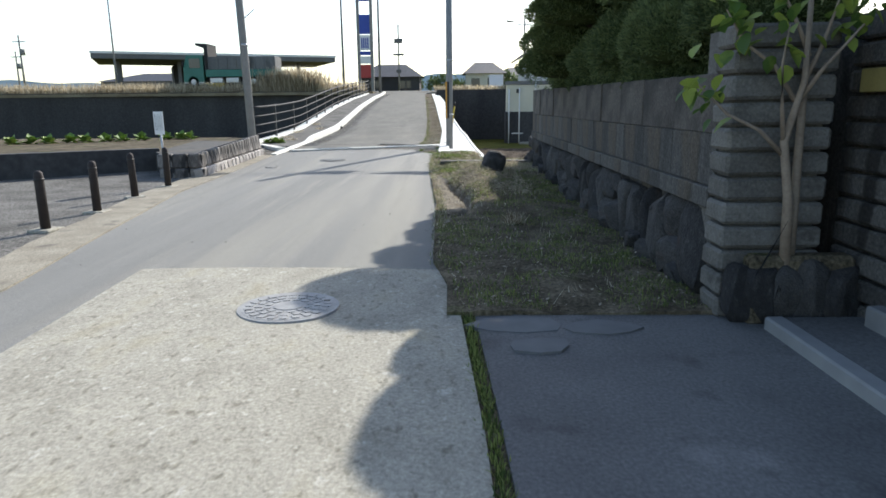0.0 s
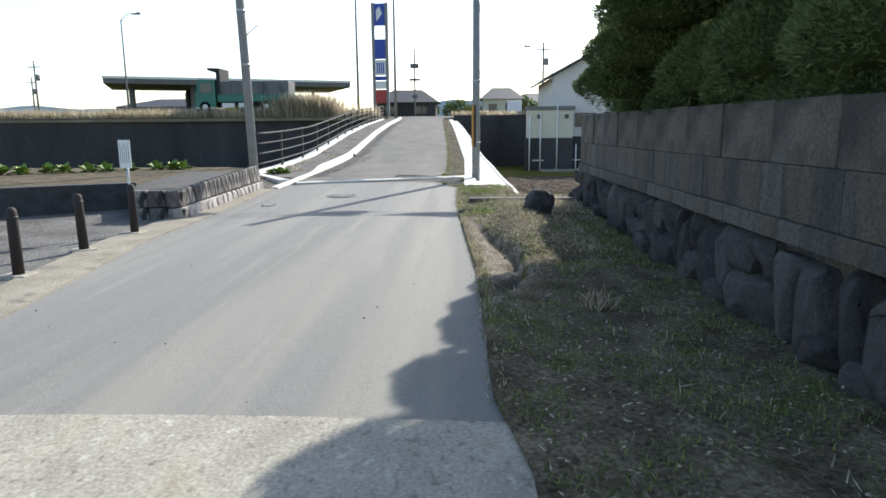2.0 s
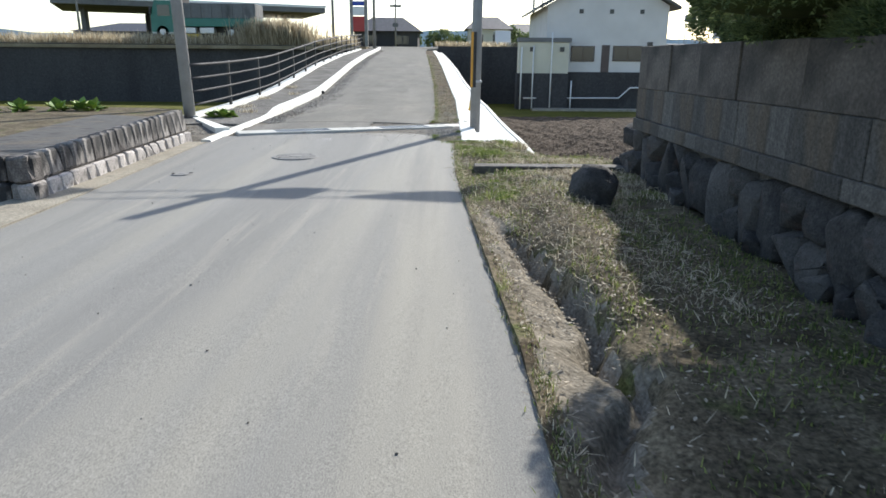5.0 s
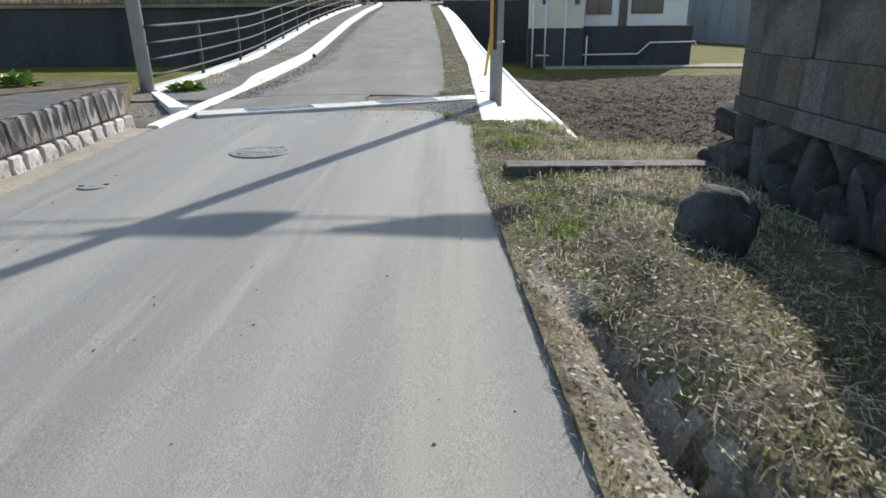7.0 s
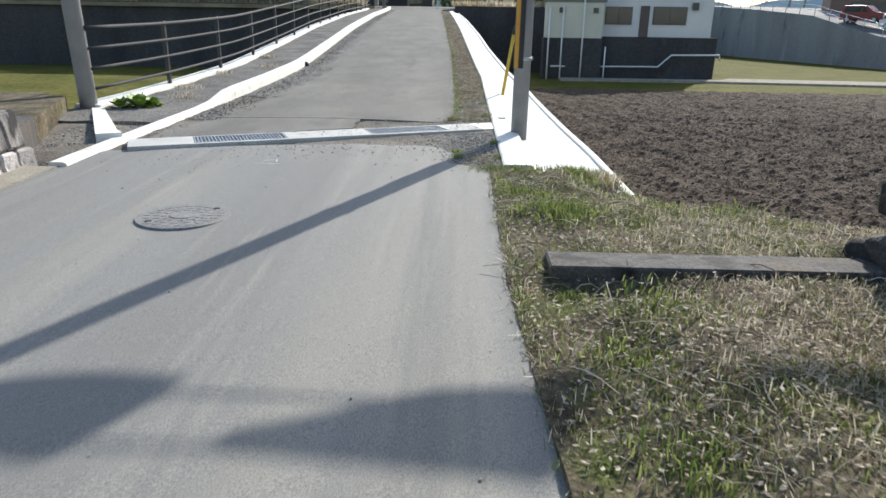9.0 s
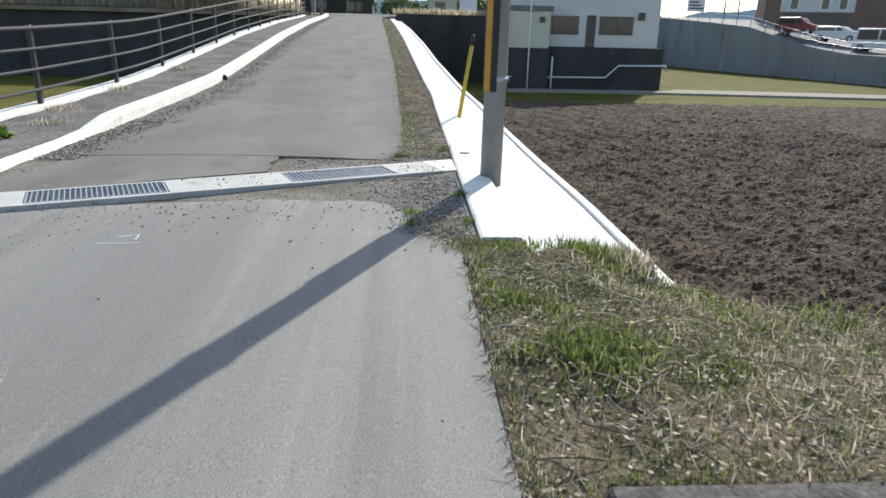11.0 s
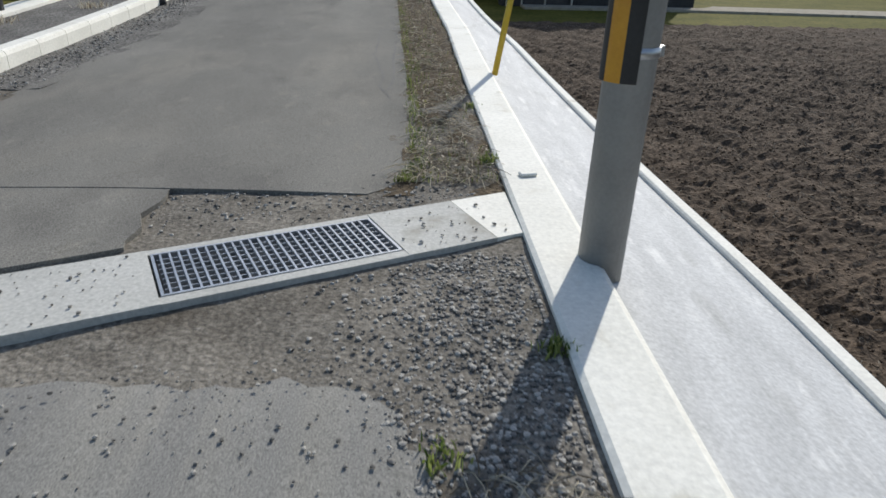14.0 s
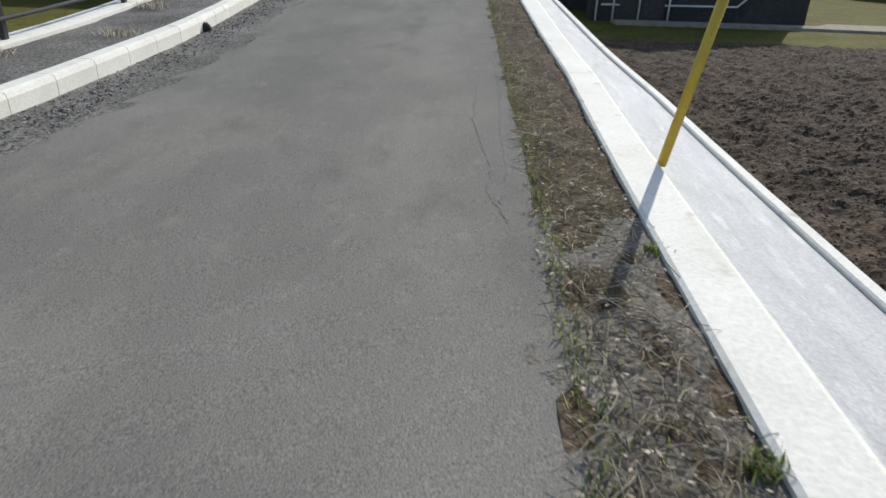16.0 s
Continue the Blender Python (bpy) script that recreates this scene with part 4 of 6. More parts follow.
part("coping_soil", bm, DRYGRASS, bank)
plateau = bmesh.new()
lo = [(15, 108, 4.4), (31.6, 103.2, 4.2), (33.3, 92.9, 3.6), (34.9, 83.5, 2.9), (35.7, 78.9, 1.95), (36.5, 74, 1.05), (37.2, 70, 0.62), (38.5, 62, 0.5), (47, 36, 0.2), (60, 10, 0.0)]
vl, vb = [plateau.verts.new(p) for p in lo], [plateau.verts.new((p[0], p[1], FIELD - 0.3)) for p in lo]
vm = [plateau.verts.new((p[0] + 7, p[1] + 2.5, p[2] + 0.15)) for p in lo]
vf = [plateau.verts.new((p[0] + 110, p[1] + 40, 3.5)) for p in lo]
for i in range(len(lo) - 1):
    plateau.faces.new((vl[i], vl[i + 1], vm[i + 1], vm[i])).material_index = 1  # carriageway
    plateau.faces.new((vm[i], vm[i + 1], vf[i + 1], vf[i])).material_index = 1
    plateau.faces.new((vb[i], vb[i + 1], vl[i + 1], vl[i]))
structure(part("retaining_wall", plateau, (SIDE_CONCRETE, GREYWALL)), "grey streaked concrete retaining wall of the side road", "wall")
fence = thing("roadside_fence", "thin grey roadside fence on the retaining wall", "fence")
line = [Vector(p) for p in lo[:9]]
fp = []
for a, b in zip(line, line[1:]):
    n = max(2, round((b - a).length / 2.2))
    fp += [a.lerp(b, i / n) for i in range(n)]
for p in fp:
    bm = bmesh.new()
    tube(bm, [p + Vector((0.3, 0.2, -0.1)), p + Vector((0.3, 0.2, 1.05))], 0.04, 5)
    part("post", bm, GALV, fence)
for h in (1.0, 0.55):
    bm = bmesh.new()
    tube(bm, [p + Vector((0.3, 0.2, h)) for p in fp], 0.025, 5)
    part("rail", bm, GALV, fence)

# ---- white farm building ----
shed = thing("farm_building", "white two-storey farm building on a dark concrete plinth", "building")
BY = 57.0
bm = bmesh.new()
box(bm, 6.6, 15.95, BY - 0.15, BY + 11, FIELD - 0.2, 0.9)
part("plinth", bm, DARKWALL, shed, "dark mottled concrete plinth")
bm = bmesh.new()
extrude_outline(bm, ((6.7, 0.9), (15.5, 0.9), (15.5, 5.6), (11.1, 8.0), (6.7, 5.6)), -10.8, 0.0, Matrix.Translation((0, BY, 0)) @ Matrix.Rotation(radians(90), 4, "X"))
part("wall", bm, STUCCO, shed)
for s in (-1, 1):
    bm = bmesh.new()
    extrude_outline(bm, ((11.1, 8.05), (11.1, 8.25), (11.1 + s * 5.1, 5.5), (11.1 + s * 5.1, 5.3)), -11.2, 0.6, Matrix.Translation((0, BY, 0)) @ Matrix.Rotation(radians(90), 4, "X"))
    part("roof", bm, ROOF, shed)
bm = bmesh.new()
box(bm, 4.6, 8.15, BY - 1.4, BY - 0.16, 0.8, 2.95)
part("annex", bm, CREAM, shed, "cream annex wall")
bm = bmesh.new()
box(bm, 4.5, 8.3, BY - 1.5, BY - 0.16, 2.96, 3.25)
part("annex_roof", bm, GREYWALL, shed)
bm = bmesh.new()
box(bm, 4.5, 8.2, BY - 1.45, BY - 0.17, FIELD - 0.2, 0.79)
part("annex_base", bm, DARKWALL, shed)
for x0, x1, z0, z1 in ((8.55, 10.28, 1.65, 2.75), (11.62, 13.8, 1.68, 2.78)):
    w = bmesh.new()
    box(w, x0, x1, BY - 0.06, BY + 0.02, z0, z1)
    wo = part("window", w, RUST, shed, "brown window frame")
    for a, b in ((x0 + 0.06, (x0 + x1) / 2 - 0.02), ((x0 + x1) / 2 + 0.02, x1 - 0.06)):
        g = bmesh.new()
        box(g, a, b, BY - 0.075, BY - 0.061, z0 + 0.06, z1 - 0.06)
        part("pane", g, GLASS, wo)
bm = bmesh.new()
box(bm, 10.8, 11.38, BY - 0.07, BY + 0.02, 0.9, 2.82)
part("door", bm, RUST, shed, "brown door")
for x0 in (7.5, 14.1):
    bm = bmesh.new()
    box(bm, x0, x0 + 0.35, BY - 0.25, BY - 0.001, 2.6, 3.05)
    part("vent", bm, DARK, shed)
for x0 in (5.35, 7.5):
    bm = bmesh.new()
    box(bm, x0, x0 + 0.3, BY - 1.52, BY - 1.401, 2.3, 2.62)
    part("vent", bm, DARK, shed)
for x0 in (9.0, 11.2, 13.4):
    bm = bmesh.new()
    box(bm, x0, x0 + 0.3, BY - 0.04, BY + 0.01, 5.0, 5.3)
    part("vent", bm, DARK, shed)
bm = bmesh.new()
tube(bm, [(5.0, BY - 1.55, -0.95), (12.2, BY - 0.4, -0.95), (13.0, BY - 0.4, -0.2), (16.1, BY - 0.4, -0.15), (16.2, BY - 0.4, -0.5)], 0.06, 6)
part("pipe", bm, WATERY, shed, "pale water pipe")
for px, top in ((4.75, 2.6), (5.6, 2.7), (6.9, 3.6), (8.4, 0.3)):
    bm = bmesh.new()
    tube(bm, [(px, BY - 1.62, FIELD), (px, BY - 1.62, top)], 0.05, 6)
    part("downpipe", bm, WATERY, shed)

# ---- filling station, sign tower, lamps, far houses ----
station = thing("filling_station", "long flat-roofed filling station canopy above the highway", "filling station")
CM = Matrix.Translation((-38.9, 73.7, 2.7)) @ Matrix.Rotation(math.atan2(10.8, 24.1), 4, "Z")
bm = bmesh.new()
box(bm, 0, 27.0, 0, 12, 4.0, 4.75, 0.05, CM)
part("canopy", bm, GREYWALL, station)
bm = bmesh.new()
box(bm, -0.08, 27.08, -0.08, 0.0, 4.55, 4.8, 0, CM)
part("fascia", bm, WHITE, station)
for cx, cy in ((2.5, 3), (2.5, 9), (9, 3), (16, 3), (16, 9), (23, 3)):
    bm = bmesh.new()
    box(bm, cx - 0.2, cx + 0.2, cy - 0.2, cy + 0.2, 0, 4.0, 0, CM)
    part("column", bm, GREYWALL, station)
bm = bmesh.new()
box(bm, 8.5, 16, 8, 16, 0, 3.9, 0, CM)
part("office", bm, DARKWALL, station)
bm = bmesh.new()
box(bm, 13, 26, 10, 17, 0, 2.6, 0, CM)
part("office_wall", bm, CREAM, station)
bm = bmesh.new()
box(bm, 11, 13.4, -2.0, -1.8, 0.3, 1.4, 0, CM)
part("board", bm, YELLOW, station, "yellow board")
tower = thing("sign_tower", "tall sign tower with blue, white and red panels", "sign", -9.3, 75, 2.7)
for sx in (-0.72, 0.72):
    bm = bmesh.new()
    box(bm, sx - 0.16, sx + 0.16, -0.16, 0.16, -0.1, 12.0)
    part("leg", bm, POLE_CONC, tower)
for z0, z1, mat in ((9.7, 11.9, BLUE), (6.3, 8.3, BLUE), (4.6, 6.2, WHITE), (4.1, 4.5, BLUE), (3.2, 4.0, WHITE), (1.7, 3.1, RED)):
    bm = bmesh.new()
    box(bm, -0.55, 0.55, -0.2, 0.1, z0, z1)
    part("panel", bm, mat, tower)
for j in range(4):
    bm = bmesh.new()
    box(bm, -0.4 + 0.22 * j, -0.27 + 0.22 * j, -0.23, -0.2, 4.8, 5.9)
    part("text_bar", bm, BLUE, tower)
bm = bmesh.new()
extrude_outline(bm, ((-0.3, 10.1), (0.3, 10.9), (0.0, 11.6), (-0.35, 11.2)), 0.2, 0.23, Matrix.Rotation(radians(90), 4, "X"))
part("emblem", bm, WHITE, tower)


def lamp_post(x, y, z, h, arm, label):
    lp = thing("street_lamp", label, "street lamp", x, y, z)
    bm = bmesh.new()
    tube(bm, [(0, 0, -0.2), (0, 0, h)], [0.13, 0.07], 8)
    part("pole", bm, POLE_CONC, lp)
    bm = bmesh.new()
    tube(bm, [(0, 0, h - 0.1), (arm * 0.5, 0, h + 0.5), (arm, 0, h + 0.6)], 0.04, 6)
    part("arm", bm, POLE_CONC, lp)
    bm = bmesh.new()
    tube(bm, [(arm, 0, h + 0.56), (arm + math.copysign(0.9, arm), 0, h + 0.62)], [0.06, 0.15], 8)
    part("lamp_head", bm, GREYWALL, lp)


lamp_post(-9.9, 63, 2.7, 12, 1.6, "tall concrete pole with a lamp arm by the highway")
lamp_post(-6.6, 63.5, 2.7, 13, 2.0, "tall concrete street lamp at the top of the ramp")
lamp_post(-36.5, 74, 2.7, 10.5, 1.2, "slim street lamp beside the filling station")
lamp_post(10.8, 90, 2.8, 8.5, -2.6, "street lamp with a long arm across the highway")


def far_pole(x, y, z, h):
    fp = thing("utility_pole", "far utility pole with a short crossarm", "pole", x, y, z)
    bm = bmesh.new()
    tube(bm, [(0, 0, -0.3), (0, 0, h)], [0.16, 0.1], 8)
    part("shaft", bm, POLE_CONC, fp)
    bm = bmesh.new()
    box(bm, -0.9, 0.9, -0.06, 0.06, h - 0.9, h - 0.75)
    part("crossarm", bm, GALV, fp)
    bm = bmesh.new()
    tube(bm, [(0.35, 0, h - 2.6), (0.35, 0, h - 1.8)], 0.28, 10)
    part("transformer", bm, POLE_CONC, fp)


far_pole(-58, 92, 2.6, 8.5)
far_pole(-67, 105, 2.6, 7.5)
far_pole(9.0, 84, 2.6, 9.0)
post2 = thing("traffic_sign", "steel post with two traffic signs at the junction", "traffic sign", -6.2, 82, 2.6)
bm = bmesh.new()
tube(bm, [(0, 0, -0.1), (0, 0, 8.2)], 0.09, 8)
part("post", bm, POLE_CONC, post2)
for z, w, hh in ((6.0, 0.5, 0.55), (4.6, 0.65, 0.25), (2.6, 0.3, 0.4)):
    bm = bmesh.new()
    box(bm, -w, w, -0.12, -0.08, z, z + hh, 0.02)
    part("plate", bm, GREYWALL, post2)


def house(x, y, z, w, d, h, roof_h, wall_mat, label):
    hs = thing("house", label, "house", x, y, z)
    bm = bmesh.new()
    box(bm, -w / 2, w / 2, 0, d, -0.2, h)
    part("wall", bm, wall_mat, hs)
    bm = bmesh.new()
    a = [bm.verts.new(p) for p in ((-w / 2 - 0.5, -0.5, h - 0.1), (w / 2 + 0.5, -0.5, h - 0.1), (w / 2 + 0.5, d + 0.5, h - 0.1), (-w / 2 - 0.5, d + 0.5, h - 0.1), (-w / 4, d / 2, h + roof_h), (w / 4, d / 2, h + roof_h))]
    for f in ((0, 1, 5, 4), (1, 2, 5), (2, 3, 4, 5), (3, 0, 4), (3, 2, 1, 0)):
        bm.faces.new([a[i] for i in f])
    part("roof", bm, ROOF, hs)
    for k in range(2):
        bm = bmesh.new()
        xx = -w / 4 + k * w / 2
        box(bm, xx - w / 9, xx + w / 9, -0.06, 0.02, h * 0.35, h * 0.75)
        part("window", bm, GLASS, hs)
    return hs


house(-7.8, 88, 2.7, 7.5, 6, 2.4, 1.6, DARKWALL, "low dark house with a hipped roof at the junction")
house(4.6, 92, 2.7, 5.0, 6, 2.9, 1.5, CREAM, "small pale house with a dark hipped roof")
house(-50, 120, 2.7, 24, 8, 3.4, 1.4, GREYWALL, "long low grey building far beyond the highway")
house(14, 120, 2.7, 14, 9, 3.2, 2.0, GREYWALL, "distant grey house with dark roof")


def apartment(x, y, z, rz):
    ap = thing("apartment_block", "two-storey apartment block in brown and white cladding", "apartment", x, y, z, rz)
    bm = bmesh.new()
    box(bm, 0, 34, 0, 10, -1, 6.5)
    part("wall", bm, BRICKISH, ap)
    bm = bmesh.new()
    box(bm, -0.4, 34.4, -0.4, 10.4, 6.5, 7.0)
    part("roof", bm, ROOF, ap)
    for k in range(3):
        x0 = 1.6 + 11.6 * k
        bm = bmesh.new()
        box(bm, x0, x0 + 7.6, -0.12, 0.05, 2.4, 6.4)
        part("cladding", bm, STUCCO, ap, "white vertical cladding")
        for wx in (0.9, 4.1, 5.9):
            bm = bmesh.new()
            box(bm, x0 + wx, x0 + wx + 0.95, -0.17, -0.121, 2.6, 5.4)
            frame_ob = part("window", bm, WHITE, ap, "tall window in a pale frame")
            bm = bmesh.new()
            box(bm, x0 + wx + 0.12, x0 + wx + 0.83, -0.2, -0.171, 2.75, 5.25)
            part("pane", bm, GLASS, frame_ob)
        bm = bmesh.new()
        box(bm, x0 + 0.5, x0 + 7.2, -0.06, 0.04, 0.2, 2.2)
        part("entrance", bm, DARK, ap)


apartment(41.4, 93, 2.4, -22)


def car(x, y, z, rz, mat, label, length, height, van):
    c = thing("car", label, "car", x, y, z, rz)
    hl, hh = length / 2, height
    bm = bmesh.new()
    prof = ((-hl, 0.3), (hl, 0.3), (hl, 0.8), (hl - 0.2, 0.95), (hl - (0.35 if van else 0.95), 1.0), (hl - (0.9 if van else 1.6), hh), (-hl + 0.35, hh), (-hl, 0.95))
    extrude_outline(bm, prof, -0.8, 0.8, Matrix.Rotation(radians(90), 4, "X"))
    bmesh.ops.bevel(bm, geom=bm.edges[:], offset=0.06, segments=2, affect="EDGES", profile=0.5)
    part("body", bm, mat, c)
    for s in (-1, 1):
        for k in range(2):
            bm = bmesh.new()
            x0, x1 = ((-hl + 0.35, -0.1), (0.0, hl - (1.0 if van else 1.7)))[k]
            extrude_outline(bm, ((x0, 1.0), (x1 + 0.35 * k, 1.0), (x1, hh - 0.12), (x0 + 0.1, hh - 0.12)), 0.79, 0.815, Matrix.Rotation(radians(90 * s), 4, "X") if s > 0 else Matrix.Rotation(radians(90), 4, "X") @ Matrix.Translation((0, 0, -1.605)))
            part("window", bm, GLASS, c)
        for wx in (-hl + 0.75, hl - 0.75):
            bm = bmesh.new()
            tube(bm, [(wx, s * 0.66, 0.31), (wx, s * 0.82, 0.31)], 0.31, 16)
            wheel = part("wheel", bm, BLACK, c)
            bm = bmesh.new()
            tube(bm, [(wx, s * 0.81, 0.31), (wx, s * 0.83, 0.31)], 0.18, 12)
            part("rim", bm, GALV, wheel)
        bm = bmesh.new()
        box(bm, hl - 0.03, hl + 0.03, s * 0.6 - 0.15, s * 0.6 + 0.15, 0.65, 0.82, 0.02)
        part("headlight", bm, WHITE, c)
    return c


car(37.9, 79.5, 2.2, -52, MAROON, "dark red hatchback parked beside the apartment block", 3.9, 1.6, False)
car(41.0, 71.5, 0.85, -55, CARWHITE, "white van parked on the side road", 4.3, 1.95, True)
car(40.2, 76.6, 1.6, -52, CARWHITE, "pale grey car parked on the side road", 4.1, 1.4, False)
car(5.2, 80, 2.6, 90, CARWHITE, "white van standing at the junction", 4.4, 2.1, True)



def roadside_board(x, y, z, w, h, up, mat, label):
    rb = thing("road_sign", label, "road sign", x, y, z)
    for sx in (-w * 0.35, w * 0.35):
        bm = bmesh.new()
        tube(bm, [(sx, 0.06, -0.6), (sx, 0.06, up + h)], 0.07, 6)
        part("post", bm, GALV, rb)
    bm = bmesh.new()
    box(bm, -w / 2, w / 2, -0.05, 0.0, up, up + h, 0.02)
    part("panel", bm, mat, rb)
    for j in range(3):
        bm = bmesh.new()
        box(bm, -w * 0.38, w * (0.38 - 0.12 * j), -0.07, -0.051, up + h * (0.2 + 0.25 * j), up + h * (0.3 + 0.25 * j))
        part("text_bar", bm, DARKWALL, rb, "dark line of unreadable writing")


roadside_board(40.8, 111, 4.3, 2.6, 1.7, 1.0, WHITE, "pale roadside board on two posts above the side road")
roadside_board(36.2, 112, 4.3, 1.7, 0.8, 3.6, BLUE, "small blue road sign high on two posts")
far_pole(45.5, 112, 4.2, 8.0)
far_pole(50.5, 118, 4.0, 7.5)

# dump truck on the highway
truck = thing("dump_truck", "green dump truck with a grey tipper body on the highway", "truck", -20.4, 64, 3.2)
bm = bmesh.new()
extrude_outline(bm, ((-4.3, 0.5), (-2.4, 0.5), (-2.4, 2.9), (-3.9, 2.95), (-4.25, 1.9)), -1.2, 1.2, Matrix.Rotation(radians(90), 4, "X"))
cab = part("cab", bm, GREEN, truck)
bm = bmesh.new()
box(bm, -3.7, -2.7, -1.22, -1.19, 1.75, 2.6)
part("window", bm, GLASS, cab)
bm = bmesh.new()
box(bm, -4.28, -2.4, -1.18, 1.18, 0.35, 0.9, 0.04)
part("bumper", bm, GALV, truck)
bm = bmesh.new()
box(bm, -2.2, 4.3, -1.23, 1.23, 0.95, 1.6, 0.03)
part("tipper_base", bm, GREEN, truck)
bm = bmesh.new()
box(bm, -2.1, 4.25, -1.2, 1.2, 1.6, 2.75, 0.03)
tipper = part("tipper", bm, GREYWALL, truck, "grey tipper sides")
for j in range(8):
    bm = bmesh.new()
    box(bm, -1.95 + 0.85 * j, -1.83 + 0.85 * j, -1.27, -1.201, 1.6, 2.72, 0.015)
    part("rib", bm, GREYWALL, tipper)
bm = bmesh.new()
extrude_outline(bm, ((-4.27, 1.86), (-4.22, 1.86), (-3.93, 2.8), (-3.98, 2.8)), -1.05, 1.05, Matrix.Rotation(radians(90), 4, "X"))
part("windscreen", bm, GLASS, cab)
for sy in (-1.32, 1.32):
    bm = bmesh.new()
    box(bm, -4.3, -4.15, sy - 0.09, sy + 0.09, 1.9, 2.4, 0.03)
    part("mirror", bm, BLACK, cab)
bm = bmesh.new()
box(bm, -2.3, 4.2, -0.5, 0.5, 0.55, 0.94)
part("chassis", bm, BLACK, truck)
for x0 in (-1.9, -0.4):
    bm = bmesh.new()
    box(bm, x0, x0 + 1.2, -1.15, -0.6, 0.4, 0.9, 0.05)
    part("side_tank", bm, GALV, truck)
bm = bmesh.new()
extrude_outline(bm, ((-2.25, 1.5), (-1.9, 1.5), (-1.9, 3.9), (-3.0, 3.95), (-3.0, 3.75), (-2.25, 3.5)), -1.2, 1.2, Matrix.Rotation(radians(90), 4, "X"))
part("headboard", bm, DARKWALL, truck)
for wx in (-3.4, 2.2, 3.4):
    for s in (-1, 1):
        bm = bmesh.new()
        tube(bm, [(wx, s * 0.85, 0.5), (wx, s * 1.2, 0.5)], 0.5, 18)
        wheel = part("wheel", bm, BLACK, truck)
        bm = bmesh.new()
        tube(bm, [(wx, s * 1.19, 0.5), (wx, s * 1.22, 0.5)], 0.26, 12)
        part("rim", bm, GALV, wheel)


# ---- dry grass on the embankment, far trees and hills ----
def blades(n, place, h0, h1, w, lean, seed, bend=0.5):
    """Bent two-triangle blades: n at place(), h0..h1 high."""
    rnd = random.Random(seed)
    vv, ff = [], []
    for _ in range(n):
        x, y, z = place(rnd)
        a, h, ww = rnd.uniform(0, 6.283), rnd.uniform(h0, h1), w * rnd.uniform(0.6, 1.3)
        l = lean * rnd.random()
        dx, dy = math.cos(a) * l * h, math.sin(a) * l * h
        b = rnd.uniform(0, 6.283)
        sx, sy = math.cos(b) * ww, math.sin(b) * ww
        o = len(vv)
        up = h * (1 - 0.45 * l)
        vv += [(x - sx, y - sy, z - 0.01), (x + sx, y + sy, z - 0.01), (x + dx * bend + sx * 0.8, y + dy * bend + sy * 0.8, z + up * 0.62), (x + dx * bend - sx * 0.8, y + dy * bend - sy * 0.8, z + up * 0.62), (x + dx, y + dy, z + up)]
        ff += [(o, o + 1, o + 2, o + 3), (o + 3, o + 2, o + 4)]
    return vv, ff


def bank_spot(r):
    x = r.uniform(-75, -8)
    return x, 62.3 + (x + 7.4) * 0.0533 + r.uniform(-0.5, 1.6), 2.64


stuff("dry_grass", *blades(20000, bank_spot, 0.35, 1.3, 0.03, 0.9, 5), DRYGRASS, "tall dry grass along the top of the embankment", "grass")
stuff("dry_grass", *blades(3500, lambda r: (r.gauss(-14.5, 1.3), 61.9 + r.uniform(-0.6, 1.0), 2.64), 1.0, 2.6, 0.04, 0.45, 6), DRYGRASS, "clump of tall brown pampas-like grass on the embankment", "grass")
stuff("dry_grass", *blades(3000, lambda r: (r.uniform(-1.5, 17), 62.2 + r.uniform(-0.3, 1.0), 2.72), 0.2, 0.6, 0.03, 0.6, 7), DRYGRASS, "short dry grass along the wall top", "grass")


def far_tree(x, y, z, h, w, seed):
    rnd = random.Random(seed)
    t = thing("tree", "small dark green tree in the distance", "tree", x, y, z, 0, "distant trees")
    bm = bmesh.new()
    tube(bm, [(0, 0, -0.2), (0.05, 0, h * 0.5), (0.0, 0, h * 0.8)], [h * 0.04, h * 0.03, h * 0.01], 6)
    part("trunk", bm, BARK, t)
    vv, ff = [], []
    for _ in range(420):
        a, b, r = rnd.uniform(0, 6.283), math.asin(rnd.uniform(-0.9, 1)), rnd.uniform(0.5, 1.0)
        k = 1 + 0.4 * noise.noise(Vector((math.cos(a) * 1.5, math.sin(a) * 1.5, b + seed)))
        c = Vector((math.cos(a) * math.cos(b) * w * r * k, math.sin(a) * math.cos(b) * w * r * k, h * 0.62 + math.sin(b) * h * 0.4 * r * k))
        o = len(vv)
        for _k in range(3):
            vv.append(tuple(c + Vector((rnd.uniform(-1, 1), rnd.uniform(-1, 1), rnd.uniform(-1, 1))) * w * 0.22))
        ff.append((o, o + 1, o + 2))
    me = bpy.data.meshes.new("crown")
    me.from_pydata(vv, [], ff)
    me.materials.append(PINE)
    cr = new("crown", me)
    cr.parent = t


